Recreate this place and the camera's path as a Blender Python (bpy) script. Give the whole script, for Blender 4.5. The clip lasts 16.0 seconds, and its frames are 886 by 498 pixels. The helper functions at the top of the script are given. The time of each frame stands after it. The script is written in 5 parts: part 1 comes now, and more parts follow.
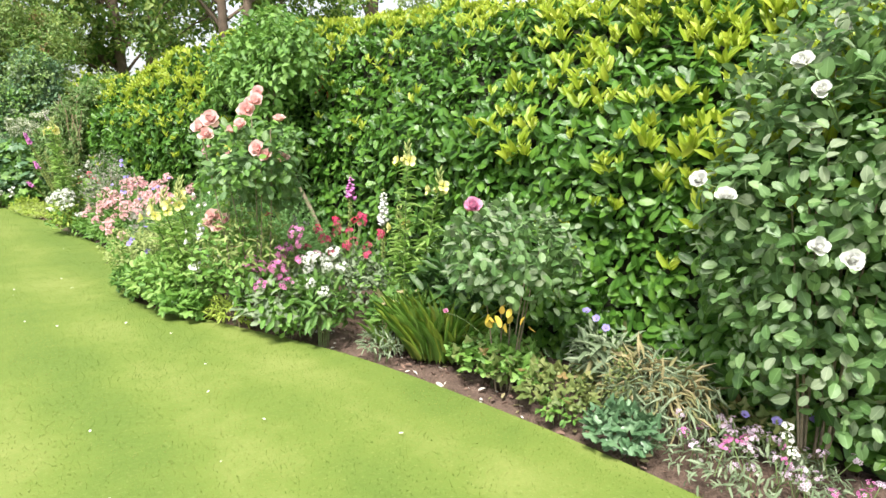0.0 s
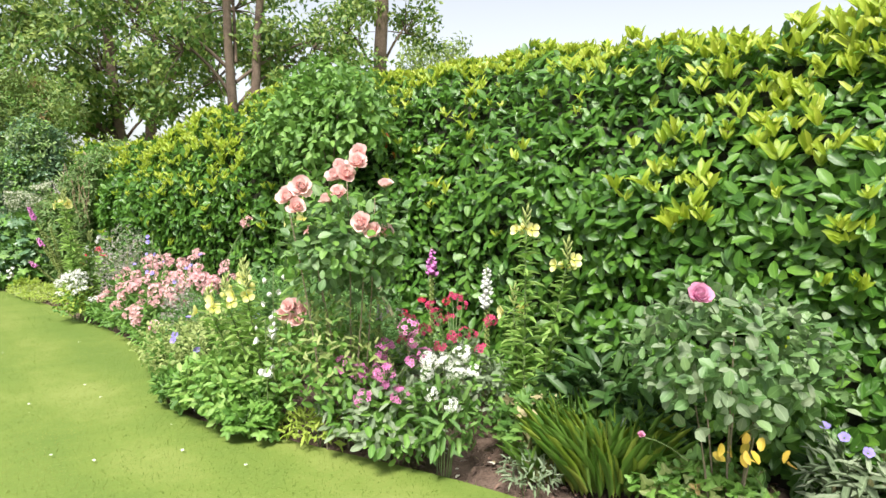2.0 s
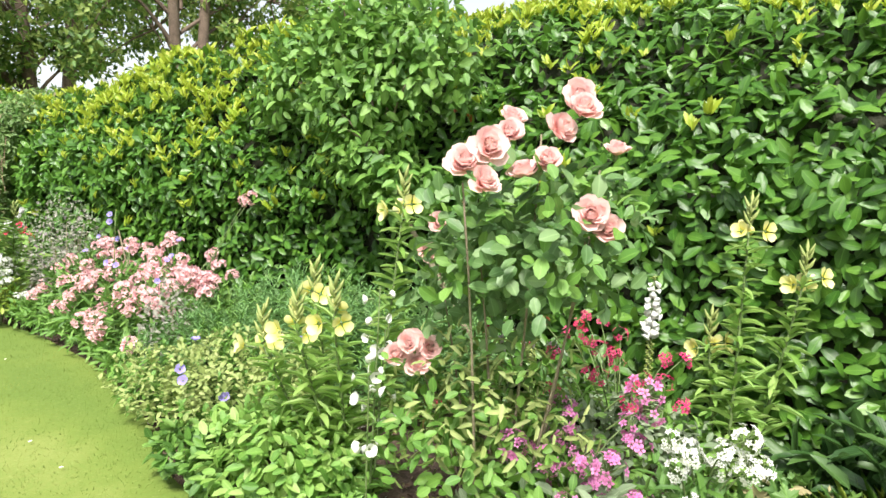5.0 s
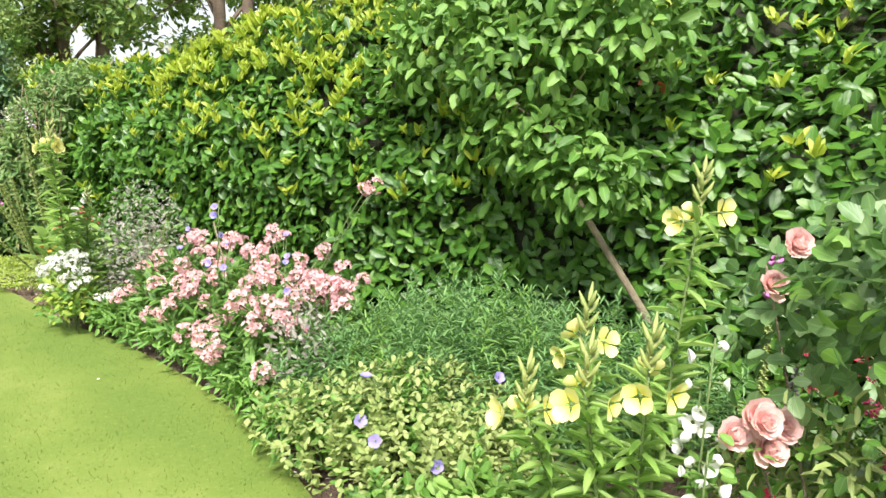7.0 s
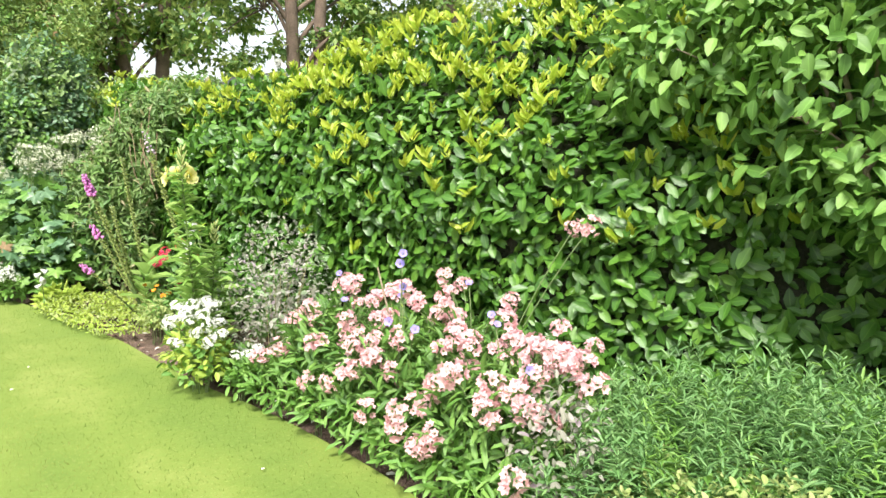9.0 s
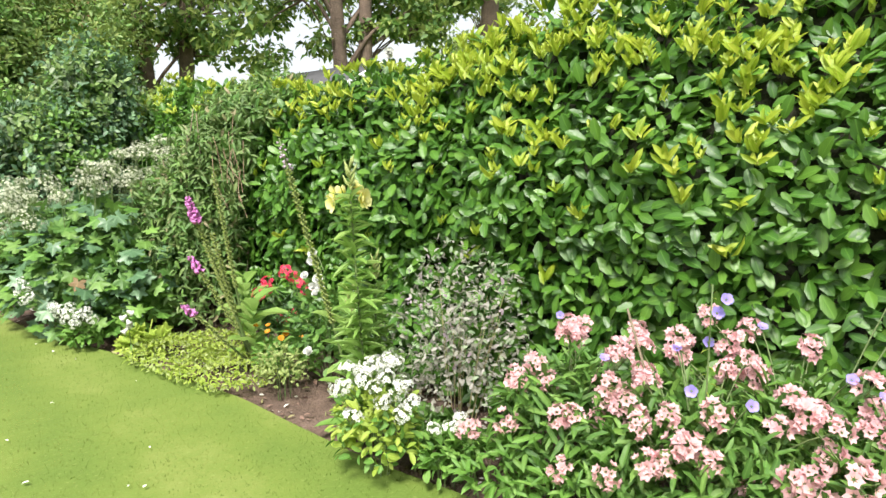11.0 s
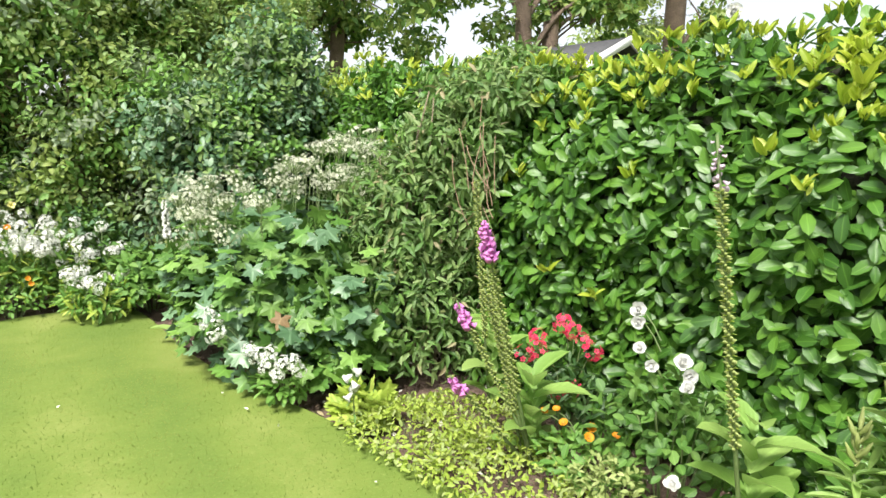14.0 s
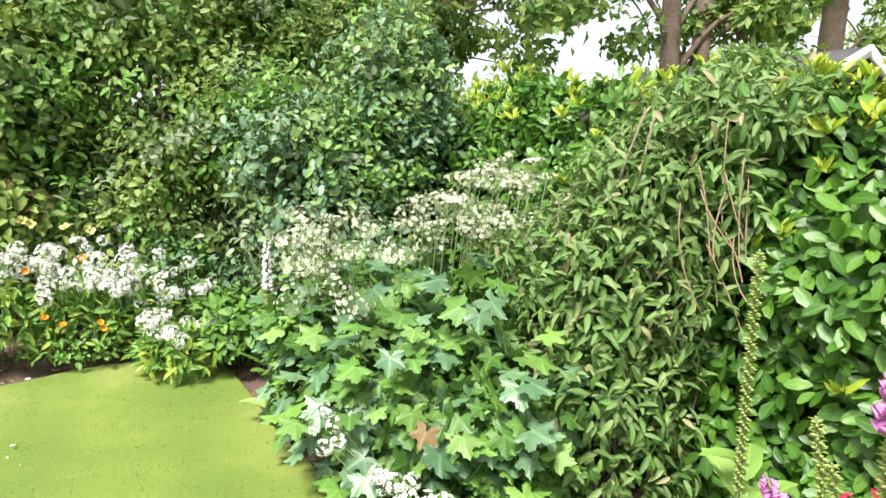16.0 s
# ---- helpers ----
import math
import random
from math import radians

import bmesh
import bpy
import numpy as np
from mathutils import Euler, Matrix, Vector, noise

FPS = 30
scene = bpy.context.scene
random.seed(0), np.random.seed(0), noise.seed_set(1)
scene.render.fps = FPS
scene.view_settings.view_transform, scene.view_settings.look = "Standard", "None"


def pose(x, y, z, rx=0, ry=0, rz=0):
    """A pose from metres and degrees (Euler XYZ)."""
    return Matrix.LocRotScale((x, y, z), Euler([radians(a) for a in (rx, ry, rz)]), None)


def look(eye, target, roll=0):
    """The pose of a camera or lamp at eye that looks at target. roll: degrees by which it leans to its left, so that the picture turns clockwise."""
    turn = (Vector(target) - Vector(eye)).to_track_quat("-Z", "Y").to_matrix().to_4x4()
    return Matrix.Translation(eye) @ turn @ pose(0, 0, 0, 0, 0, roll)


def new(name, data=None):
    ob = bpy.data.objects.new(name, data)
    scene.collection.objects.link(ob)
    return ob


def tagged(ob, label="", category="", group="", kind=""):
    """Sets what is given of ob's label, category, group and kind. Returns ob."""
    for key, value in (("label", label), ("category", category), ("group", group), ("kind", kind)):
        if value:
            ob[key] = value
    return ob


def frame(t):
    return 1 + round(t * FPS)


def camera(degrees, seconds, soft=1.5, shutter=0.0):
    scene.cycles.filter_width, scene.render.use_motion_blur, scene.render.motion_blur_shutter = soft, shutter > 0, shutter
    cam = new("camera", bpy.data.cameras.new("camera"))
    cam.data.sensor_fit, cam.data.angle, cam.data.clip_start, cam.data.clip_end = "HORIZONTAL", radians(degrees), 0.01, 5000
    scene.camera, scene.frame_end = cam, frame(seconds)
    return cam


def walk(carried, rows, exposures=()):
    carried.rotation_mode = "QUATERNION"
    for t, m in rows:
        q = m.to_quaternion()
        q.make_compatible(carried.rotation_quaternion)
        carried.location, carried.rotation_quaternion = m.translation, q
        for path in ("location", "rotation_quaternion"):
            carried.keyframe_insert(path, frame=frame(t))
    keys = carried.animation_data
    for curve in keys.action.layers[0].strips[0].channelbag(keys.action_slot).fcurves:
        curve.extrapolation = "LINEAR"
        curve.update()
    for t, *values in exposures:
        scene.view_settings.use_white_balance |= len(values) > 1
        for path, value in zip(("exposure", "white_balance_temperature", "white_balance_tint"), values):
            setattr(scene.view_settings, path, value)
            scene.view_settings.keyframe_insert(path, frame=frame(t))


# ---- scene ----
cam = camera(68.4, 16.0)
PATH = [
    (0, (0.134, 0.1, 1.39), (1.407, 1.602, 1.041), 2.7),
    (0.5, (0.084, 0.438, 1.396), (1.403, 1.903, 1.055), 0.1),
    (1, (0.047, 0.721, 1.417), (1.34, 2.219, 1.127), 1.5),
    (1.5, (0.075, 1.028, 1.409), (1.313, 2.569, 1.106), 0.4),
    (2, (0.083, 1.344, 1.395), (1.4, 2.84, 1.223), 1.0),
    (2.5, (0.086, 1.637, 1.399), (1.477, 3.061, 1.206), 1.6),
    (3, (0.16, 1.941, 1.371), (1.578, 3.339, 1.183), 2.4),
    (3.2, (0.167, 2.04, 1.369), (1.588, 3.433, 1.164), 2.5),
    (5.3, (0.242, 3.24, 1.317), (1.768, 4.515, 1.098), 4.1),
    (5.5, (0.208, 3.345, 1.319), (1.787, 4.551, 1.093), 3.3),
    (6, (0.16, 3.616, 1.349), (1.711, 4.843, 1.054), 1.6),
    (6.5, (0.201, 3.904, 1.334), (1.729, 5.162, 1.043), 2.0),
    (7, (0.216, 4.179, 1.345), (1.667, 5.52, 1.036), 3.3),
    (7.5, (0.171, 4.482, 1.343), (1.657, 5.771, 0.984), 0.1),
    (8, (0.137, 4.758, 1.347), (1.623, 6.056, 1.022), 3.3),
    (8.5, (0.121, 5.075, 1.378), (1.554, 6.448, 1.127), 2.9),
    (8.7, (0.103, 5.187, 1.368), (1.513, 6.583, 1.118), 3.3),
    (10.8, (-0.03, 6.604, 1.396), (1.332, 8.019, 1.018), -0.3),
    (11, (-0.073, 6.712, 1.396), (1.322, 8.115, 1.105), 0.5),
    (11.5, (-0.065, 6.997, 1.389), (1.297, 8.432, 1.103), 1.7),
    (12, (-0.054, 7.288, 1.4), (1.313, 8.719, 1.112), 2.1),
    (12.5, (-0.094, 7.6, 1.385), (1.258, 9.044, 1.091), -0.7),
    (13, (-0.118, 7.921, 1.393), (1.176, 9.412, 1.077), 1.5),
    (13.5, (-0.061, 8.229, 1.392), (1.195, 9.757, 1.094), 1.1),
    (14, (-0.011, 8.509, 1.401), (1.154, 10.105, 1.092), 2.2),
    (14.5, (-0.002, 8.82, 1.42), (1.14, 10.443, 1.174), 1.9),
    (15, (0.093, 9.114, 1.42), (1.154, 10.792, 1.18), 2.8),
    (15.5, (0.166, 9.407, 1.435), (1.143, 11.127, 1.141), 4.3),
    (16, (0.178, 9.727, 1.445), (1.155, 11.453, 1.184), 4.2),
]
walk(cam, [(t, look(eye, target, roll)) for t, eye, target, roll in PATH], exposures=[(0.0, 1.25), (1.0, 1.3), (2.0, 1.12), (3.0, 1.12), (6.0, 1.27), (7.0, 1.24), (8.0, 1.12), (8.5, 1.44), (9.6, 1.3), (11.0, 1.1), (14.0, 1.14), (15.5, 1.27), (16.0, 1.36)])

# ---- world and light: a bright, lightly overcast summer day ----
SUN_HIGH, SUN_FROM = radians(54), radians(238)
world = bpy.data.worlds.new("sky")
scene.world = world
world.use_nodes = True
wn, wl = world.node_tree.nodes, world.node_tree.links
sky = wn.new("ShaderNodeTexSky")
sky.sky_type, sky.sun_disc = "NISHITA", False
sky.sun_elevation, sky.sun_rotation = SUN_HIGH, SUN_FROM
sky.air_density, sky.dust_density, sky.ozone_density = 1.0, 2.0, 0.6
pale_sky = wn.new("ShaderNodeHueSaturation")
pale_sky.inputs["Saturation"].default_value = 0.3
wl.new(sky.outputs[0], pale_sky.inputs["Color"])
wl.new(pale_sky.outputs[0], wn["Background"].inputs["Color"])
wn["Background"].inputs["Strength"].default_value = 0.104

sun = new("sun", bpy.data.lights.new("sun", "SUN"))
sun.data.energy, sun.data.angle, sun.data.color = 3.95, radians(16), (1.0, 0.96, 0.88)
sun_way = Vector((math.sin(SUN_FROM) * math.cos(SUN_HIGH), math.cos(SUN_FROM) * math.cos(SUN_HIGH), math.sin(SUN_HIGH)))
sun.matrix_world = look(sun_way * 40, (0, 0, 0))

rng = np.random.default_rng(7)

# ---- materials ----
MATS = {}


def node_mat(name, rough=0.6):
    m = bpy.data.materials.new(name)
    m.use_nodes = True
    n = m.node_tree.nodes
    b = n["Principled BSDF"]
    b.inputs["Roughness"].default_value = rough
    MATS[name] = m
    return m, n, m.node_tree.links, b


def mixed(n, l, fac, a, b, blend="MIX"):
    x = n.new("ShaderNodeMix")
    x.data_type, x.blend_type = "RGBA", blend
    for sock, v in ((x.inputs[0], fac), (x.inputs[6], a), (x.inputs[7], b)):
        if isinstance(v, (tuple, list)):
            sock.default_value = (*v, 1)
        elif isinstance(v, (int, float)):
            sock.default_value = v
        else:
            l.new(v, sock)
    return x.outputs[2]


def ramp(n, l, fac, *stops):
    r = n.new("ShaderNodeValToRGB")
    while len(r.color_ramp.elements) < len(stops):
        r.color_ramp.elements.new(0.5)
    for e, (p, c) in zip(r.color_ramp.elements, stops):
        e.position, e.color = p, (*c, 1) if len(c) == 3 else c
    l.new(fac, r.inputs[0])
    return r.outputs[0]


def calc(n, l, op, a, b=0.0):
    x = n.new("ShaderNodeMath")
    x.operation = op
    for sock, v in zip(x.inputs, (a, b)):
        if isinstance(v, (int, float)):
            sock.default_value = v
        else:
            l.new(v, sock)
    return x.outputs[0]


def grain(n, l, scale, detail=3.0, coords="Object"):
    tc, t = n.new("ShaderNodeTexCoord"), n.new("ShaderNodeTexNoise")
    t.inputs["Scale"].default_value, t.inputs["Detail"].default_value = scale, detail
    l.new(tc.outputs[coords], t.inputs["Vector"])
    return t.outputs[0]


def each(n, l):
    """A random number for each leaf, whether it is an island of a mesh or an object."""
    g, o = n.new("ShaderNodeNewGeometry"), n.new("ShaderNodeObjectInfo")
    return calc(n, l, "FRACT", calc(n, l, "ADD", g.outputs["Random Per Island"], o.outputs["Random"]))


def thin(m, n, l, b, color, share):
    """Lets part of the light through, as leaves and petals do."""
    t, x = n.new("ShaderNodeBsdfTranslucent"), n.new("ShaderNodeMixShader")
    if isinstance(color, tuple):
        t.inputs[0].default_value = (*color, 1)
    else:
        l.new(color, t.inputs[0])
    x.inputs[0].default_value = share
    l.new(b.outputs[0], x.inputs[1])
    l.new(t.outputs[0], x.inputs[2])
    l.new(x.outputs[0], n["Material Output"].inputs[0])


def leaf_mat(name, dark, mid, light, rough=0.45, through_share=0.28, rib=0.16, odd=None, wax=0.0):
    m, n, l, b = node_mat(name, rough)
    b.inputs["Coat Weight"].default_value, b.inputs["Coat Roughness"].default_value = wax, 0.3
    r = each(n, l)
    stops = [(0.0, dark), (0.5, mid), (0.93 if odd else 1.0, light)]
    if odd:
        stops.append((0.97, odd))
    c = ramp(n, l, r, *stops)
    c = mixed(n, l, calc(n, l, "MULTIPLY", grain(n, l, 22.0), 0.5), c, tuple(0.55 * v for v in mid))
    uv = n.new("ShaderNodeUVMap")
    sep = n.new("ShaderNodeSeparateXYZ")
    l.new(uv.outputs[0], sep.inputs[0])
    off = calc(n, l, "ABSOLUTE", calc(n, l, "SUBTRACT", sep.outputs[0], 0.5))
    rib_fac = calc(n, l, "MULTIPLY", calc(n, l, "LESS_THAN", off, 0.05), rib)
    c = mixed(n, l, rib_fac, c, tuple(min(1, 1.9 * v + 0.02) for v in light))
    veins = calc(n, l, "SINE", calc(n, l, "MULTIPLY", calc(n, l, "SUBTRACT", sep.outputs[1], off), 46.0))
    bump = n.new("ShaderNodeBump")
    bump.inputs["Strength"].default_value, bump.inputs["Distance"].default_value = 0.25, 0.002
    l.new(veins, bump.inputs["Height"])
    l.new(bump.outputs[0], b.inputs["Normal"])
    l.new(c, b.inputs["Base Color"])
    thin(m, n, l, b, mixed(n, l, 0.4, c, tuple(min(1, 1.6 * v) for v in light)), through_share)
    return m


def petal_mat(name, heart, rim, vary=0.25, share=0.3, rough=0.6):
    m, n, l, b = node_mat(name, rough)
    uv, sep = n.new("ShaderNodeUVMap"), n.new("ShaderNodeSeparateXYZ")
    l.new(uv.outputs[0], sep.inputs[0])
    c = ramp(n, l, sep.outputs[1], (0.1, heart), (0.6, rim))
    c = mixed(n, l, calc(n, l, "MULTIPLY", each(n, l), vary), c, tuple(0.6 * v for v in heart))
    c = mixed(n, l, calc(n, l, "MULTIPLY", grain(n, l, 60.0), 0.18), c, tuple(0.7 * v for v in rim))
    l.new(c, b.inputs["Base Color"])
    thin(m, n, l, b, c, share)
    return m


def rough_mat(name, scale, stops, rough=0.9, bump=0.6, fine=8.0):
    m, n, l, b = node_mat(name, rough)
    big, small = grain(n, l, scale, 5.0), grain(n, l, scale * fine, 4.0)
    c = ramp(n, l, calc(n, l, "ADD", calc(n, l, "MULTIPLY", big, 0.55), calc(n, l, "MULTIPLY", small, 0.45)), *stops)
    l.new(c, b.inputs["Base Color"])
    bp = n.new("ShaderNodeBump")
    bp.inputs["Strength"].default_value, bp.inputs["Distance"].default_value = bump, 0.02
    l.new(small, bp.inputs["Height"])
    l.new(bp.outputs[0], b.inputs["Normal"])
    return m


leaf_mat("laurel", (0.032, 0.097, 0.014), (0.068, 0.178, 0.022), (0.14, 0.285, 0.038), 0.34, 0.25, wax=0.12)
leaf_mat("laurel_new", (0.22, 0.35, 0.025), (0.36, 0.48, 0.04), (0.52, 0.57, 0.08), 0.4, 0.42, wax=0.1)
leaf_mat("rose_leaf", (0.07, 0.16, 0.045), (0.13, 0.25, 0.08), (0.25, 0.37, 0.16), 0.42, 0.3, wax=0.2)
leaf_mat("blue_leaf", (0.06, 0.135, 0.06), (0.11, 0.215, 0.105), (0.19, 0.31, 0.165), 0.42, 0.24, wax=0.2)
leaf_mat("fresh_leaf", (0.08, 0.20, 0.03), (0.14, 0.29, 0.05), (0.22, 0.38, 0.08), 0.5)
leaf_mat("mid_leaf", (0.055, 0.14, 0.025), (0.10, 0.22, 0.04), (0.18, 0.31, 0.07), 0.5)
leaf_mat("dark_leaf", (0.02, 0.06, 0.015), (0.04, 0.10, 0.022), (0.075, 0.15, 0.035), 0.42, 0.2)
leaf_mat("feather_leaf", (0.085, 0.20, 0.06), (0.14, 0.29, 0.09), (0.24, 0.40, 0.14), 0.55, 0.32)
leaf_mat("primrose_leaf", (0.17, 0.32, 0.06), (0.26, 0.43, 0.095), (0.37, 0.52, 0.16), 0.5, 0.38)
leaf_mat("shrub_leaf", (0.13, 0.23, 0.065), (0.21, 0.33, 0.10), (0.32, 0.43, 0.16), 0.5, 0.35)
leaf_mat("lime_leaf", (0.24, 0.36, 0.04), (0.34, 0.45, 0.065), (0.44, 0.52, 0.11), 0.55, 0.35)
leaf_mat("olive_leaf", (0.09, 0.14, 0.035), (0.17, 0.22, 0.06), (0.28, 0.31, 0.11), 0.55, odd=(0.28, 0.17, 0.07))
leaf_mat("froth_leaf", (0.21, 0.29, 0.08), (0.33, 0.41, 0.13), (0.45, 0.51, 0.21), 0.6, 0.35)
leaf_mat("clematis_leaf", (0.075, 0.15, 0.035), (0.14, 0.245, 0.065), (0.25, 0.33, 0.115), 0.5, 0.3, rib=0.05, odd=(0.36, 0.29, 0.17))
leaf_mat("smoke_leaf", (0.22, 0.23, 0.16), (0.35, 0.34, 0.28), (0.50, 0.47, 0.44), 0.6, 0.4, odd=(0.30, 0.21, 0.28))
leaf_mat("yellow_leaf", (0.45, 0.33, 0.03), (0.6, 0.45, 0.05), (0.65, 0.36, 0.10), 0.55)
leaf_mat("straw_leaf", (0.16, 0.18, 0.06), (0.32, 0.29, 0.14), (0.48, 0.40, 0.23), 0.7)
leaf_mat("grey_leaf", (0.12, 0.18, 0.09), (0.21, 0.28, 0.16), (0.33, 0.39, 0.26), 0.65)
leaf_mat("grass_blade", (0.108, 0.161, 0.018), (0.134, 0.183, 0.025), (0.168, 0.207, 0.04), 0.7, 0.5, rib=0.0)
leaf_mat("grass_blade_pale", (0.20, 0.235, 0.045), (0.245, 0.268, 0.07), (0.29, 0.30, 0.10), 0.7, 0.5, rib=0.0)
leaf_mat("grass_blade_deep", (0.075, 0.135, 0.012), (0.098, 0.156, 0.017), (0.125, 0.178, 0.026), 0.7, 0.5, rib=0.0)
leaf_mat("strap_leaf", (0.14, 0.29, 0.045), (0.21, 0.38, 0.065), (0.30, 0.46, 0.11), 0.5, 0.5)
leaf_mat("tree_leaf", (0.04, 0.10, 0.02), (0.08, 0.17, 0.03), (0.15, 0.26, 0.05), 0.5, 0.35)
leaf_mat("tree_leaf_pale", (0.14, 0.22, 0.045), (0.23, 0.33, 0.07), (0.36, 0.43, 0.13), 0.5, 0.42)
leaf_mat("brown_leaf", (0.16, 0.10, 0.04), (0.24, 0.15, 0.06), (0.30, 0.22, 0.09), 0.6)
leaf_mat("red_leaf", (0.30, 0.06, 0.02), (0.40, 0.09, 0.03), (0.45, 0.16, 0.05), 0.5)
petal_mat("peach_petal", (0.88, 0.42, 0.38), (0.92, 0.67, 0.65), 0.06, 0.4)
petal_mat("pink_rose_petal", (0.62, 0.16, 0.36), (0.78, 0.40, 0.58))
petal_mat("white_petal", (0.78, 0.78, 0.70), (0.84, 0.84, 0.82), 0.1)
petal_mat("yellow_petal", (0.76, 0.66, 0.08), (0.85, 0.81, 0.36), 0.1)
petal_mat("magenta_petal", (0.64, 0.17, 0.54), (0.78, 0.29, 0.69), 0.15)
petal_mat("phlox_petal", (0.50, 0.10, 0.30), (0.74, 0.27, 0.56))
petal_mat("hot_petal", (0.50, 0.02, 0.10), (0.70, 0.06, 0.20))
petal_mat("red_petal", (0.70, 0.02, 0.09), (0.86, 0.06, 0.16), 0.12)
petal_mat("als_petal", (0.79, 0.47, 0.44), (0.81, 0.50, 0.54), 0.08, 0.38)
petal_mat("violet_petal", (0.30, 0.22, 0.70), (0.40, 0.34, 0.80))
petal_mat("orange_petal", (0.75, 0.22, 0.01), (0.82, 0.36, 0.02))
petal_mat("cream_petal", (0.50, 0.53, 0.36), (0.67, 0.68, 0.55), 0.25)
petal_mat("mauve_petal", (0.50, 0.35, 0.50), (0.68, 0.55, 0.66), 0.2)
rough_mat("green_stem", 30.0, ((0.3, (0.08, 0.13, 0.04)), (0.7, (0.15, 0.20, 0.07))), 0.6, 0.3)
rough_mat("pod", 60.0, ((0.3, (0.19, 0.24, 0.06)), (0.7, (0.31, 0.35, 0.12))), 0.6, 0.3)
rough_mat("woody_stem", 25.0, ((0.3, (0.14, 0.11, 0.07)), (0.7, (0.30, 0.25, 0.17))), 0.85)
rough_mat("straw_stem", 40.0, ((0.3, (0.17, 0.10, 0.06)), (0.7, (0.36, 0.25, 0.17))), 0.85, 0.3)
rough_mat("bark", 6.0, ((0.25, (0.06, 0.045, 0.033)), (0.55, (0.14, 0.10, 0.075)), (0.8, (0.21, 0.16, 0.115))), 0.95, 1.0)
# near-black brown-green: shade inside the hedge put into the core's colour
rough_mat("twig_shade", 9.0, ((0.3, (0.012, 0.016, 0.007)), (0.7, (0.035, 0.035, 0.018))), 0.95)
rough_mat("soil", 9.0, ((0.25, (0.05, 0.032, 0.024)), (0.5, (0.12, 0.078, 0.058)), (0.75, (0.21, 0.145, 0.115))), 0.95, 1.0)
rough_mat("bark_chip", 14.0, ((0.3, (0.12, 0.062, 0.045)), (0.7, (0.33, 0.22, 0.17))), 0.9)
rough_mat("pale_chip", 30.0, ((0.3, (0.55, 0.52, 0.45)), (0.7, (0.75, 0.72, 0.66))), 0.8)
rough_mat("roof_felt", 5.0, ((0.3, (0.055, 0.055, 0.06)), (0.7, (0.10, 0.10, 0.105))), 0.9)
rough_mat("white_board", 8.0, ((0.3, (0.70, 0.70, 0.68)), (0.7, (0.82, 0.82, 0.80))), 0.6, 0.15)
rough_mat("shed_wall", 7.0, ((0.3, (0.16, 0.11, 0.07)), (0.7, (0.26, 0.19, 0.12))), 0.8)

# the mown lawn: broad paler sweeps, patches and fine turf
m, n, l, b = node_mat("lawn_turf", 0.85)
big, mid, fine = grain(n, l, 0.9, 2.0), grain(n, l, 7.0, 4.0), grain(n, l, 160.0, 3.0)
wave, wtc = n.new("ShaderNodeTexWave"), n.new("ShaderNodeTexCoord")
wave.inputs["Scale"].default_value, wave.inputs["Distortion"].default_value, wave.inputs["Detail Scale"].default_value = 0.42, 3.0, 0.35
l.new(wtc.outputs["Object"], wave.inputs["Vector"])
tone = calc(n, l, "ADD", calc(n, l, "MULTIPLY", big, 0.6), calc(n, l, "ADD", calc(n, l, "MULTIPLY", mid, 0.24), calc(n, l, "MULTIPLY", wave.outputs[1], 0.12)))
c = ramp(n, l, tone, (0.36, (0.09, 0.142, 0.017)), (0.5, (0.13, 0.178, 0.026)), (0.64, (0.20, 0.232, 0.055)))
tuft = grain(n, l, 38.0, 5.0)
c = mixed(n, l, ramp(n, l, tuft, (0.4, (0, 0, 0)), (0.62, (0.35, 0.35, 0.35))), c, (0.125, 0.20, 0.03))
c = mixed(n, l, calc(n, l, "MULTIPLY", fine, 0.2), c, (0.12, 0.19, 0.025))
c = mixed(n, l, ramp(n, l, grain(n, l, 55.0, 2.0), (0.58, (0, 0, 0)), (0.74, (0.2, 0.2, 0.2))), c, (0.33, 0.37, 0.13))
l.new(c, b.inputs["Base Color"])
bp = n.new("ShaderNodeBump")
bp.inputs["Strength"].default_value, bp.inputs["Distance"].default_value = 0.3, 0.006
l.new(fine, bp.inputs["Height"])
l.new(bp.outputs[0], b.inputs["Normal"])

# ---- leaf and petal shapes: x across, y along, z up ----


def blade(width, rows=2, fold=0.12, curl=0.15, wide_at=0.5, wave=0.0):
    """A leaf 1 long: points, faces and their (across, along)."""
    v, uv, f = [(0, 0, 0)], [(0.5, 0)], []
    for i in range(rows):
        t = 0.5 - 0.5 * math.cos(math.pi * (i + 1) / (rows + 1))
        s = t ** (math.log(0.5) / math.log(wide_at))
        w = width * 0.5 * math.sin(math.pi * s) ** 0.6
        z = -curl * t * t
        lift = fold * w / max(width, 1e-6) * 2
        v += [(-w, t, z + lift + wave * (-1) ** i), (0, t, z), (w, t, z + lift - wave * (-1) ** i)]
        uv += [(0, t), (0.5, t), (1, t)]
    v.append((0, 1, -curl))
    uv.append((0.5, 1))
    e = len(v) - 1
    f += [(0, 2, 1), (0, 3, 2)]
    for i in range(rows - 1):
        a = 1 + 3 * i
        f += [(a, a + 1, a + 4, a + 3), (a + 1, a + 2, a + 5, a + 4)]
    a = 1 + 3 * (rows - 1)
    f += [(a, a + 1, e), (a + 1, a + 2, e)]
    return np.array(v, float), f, np.array(uv, float)


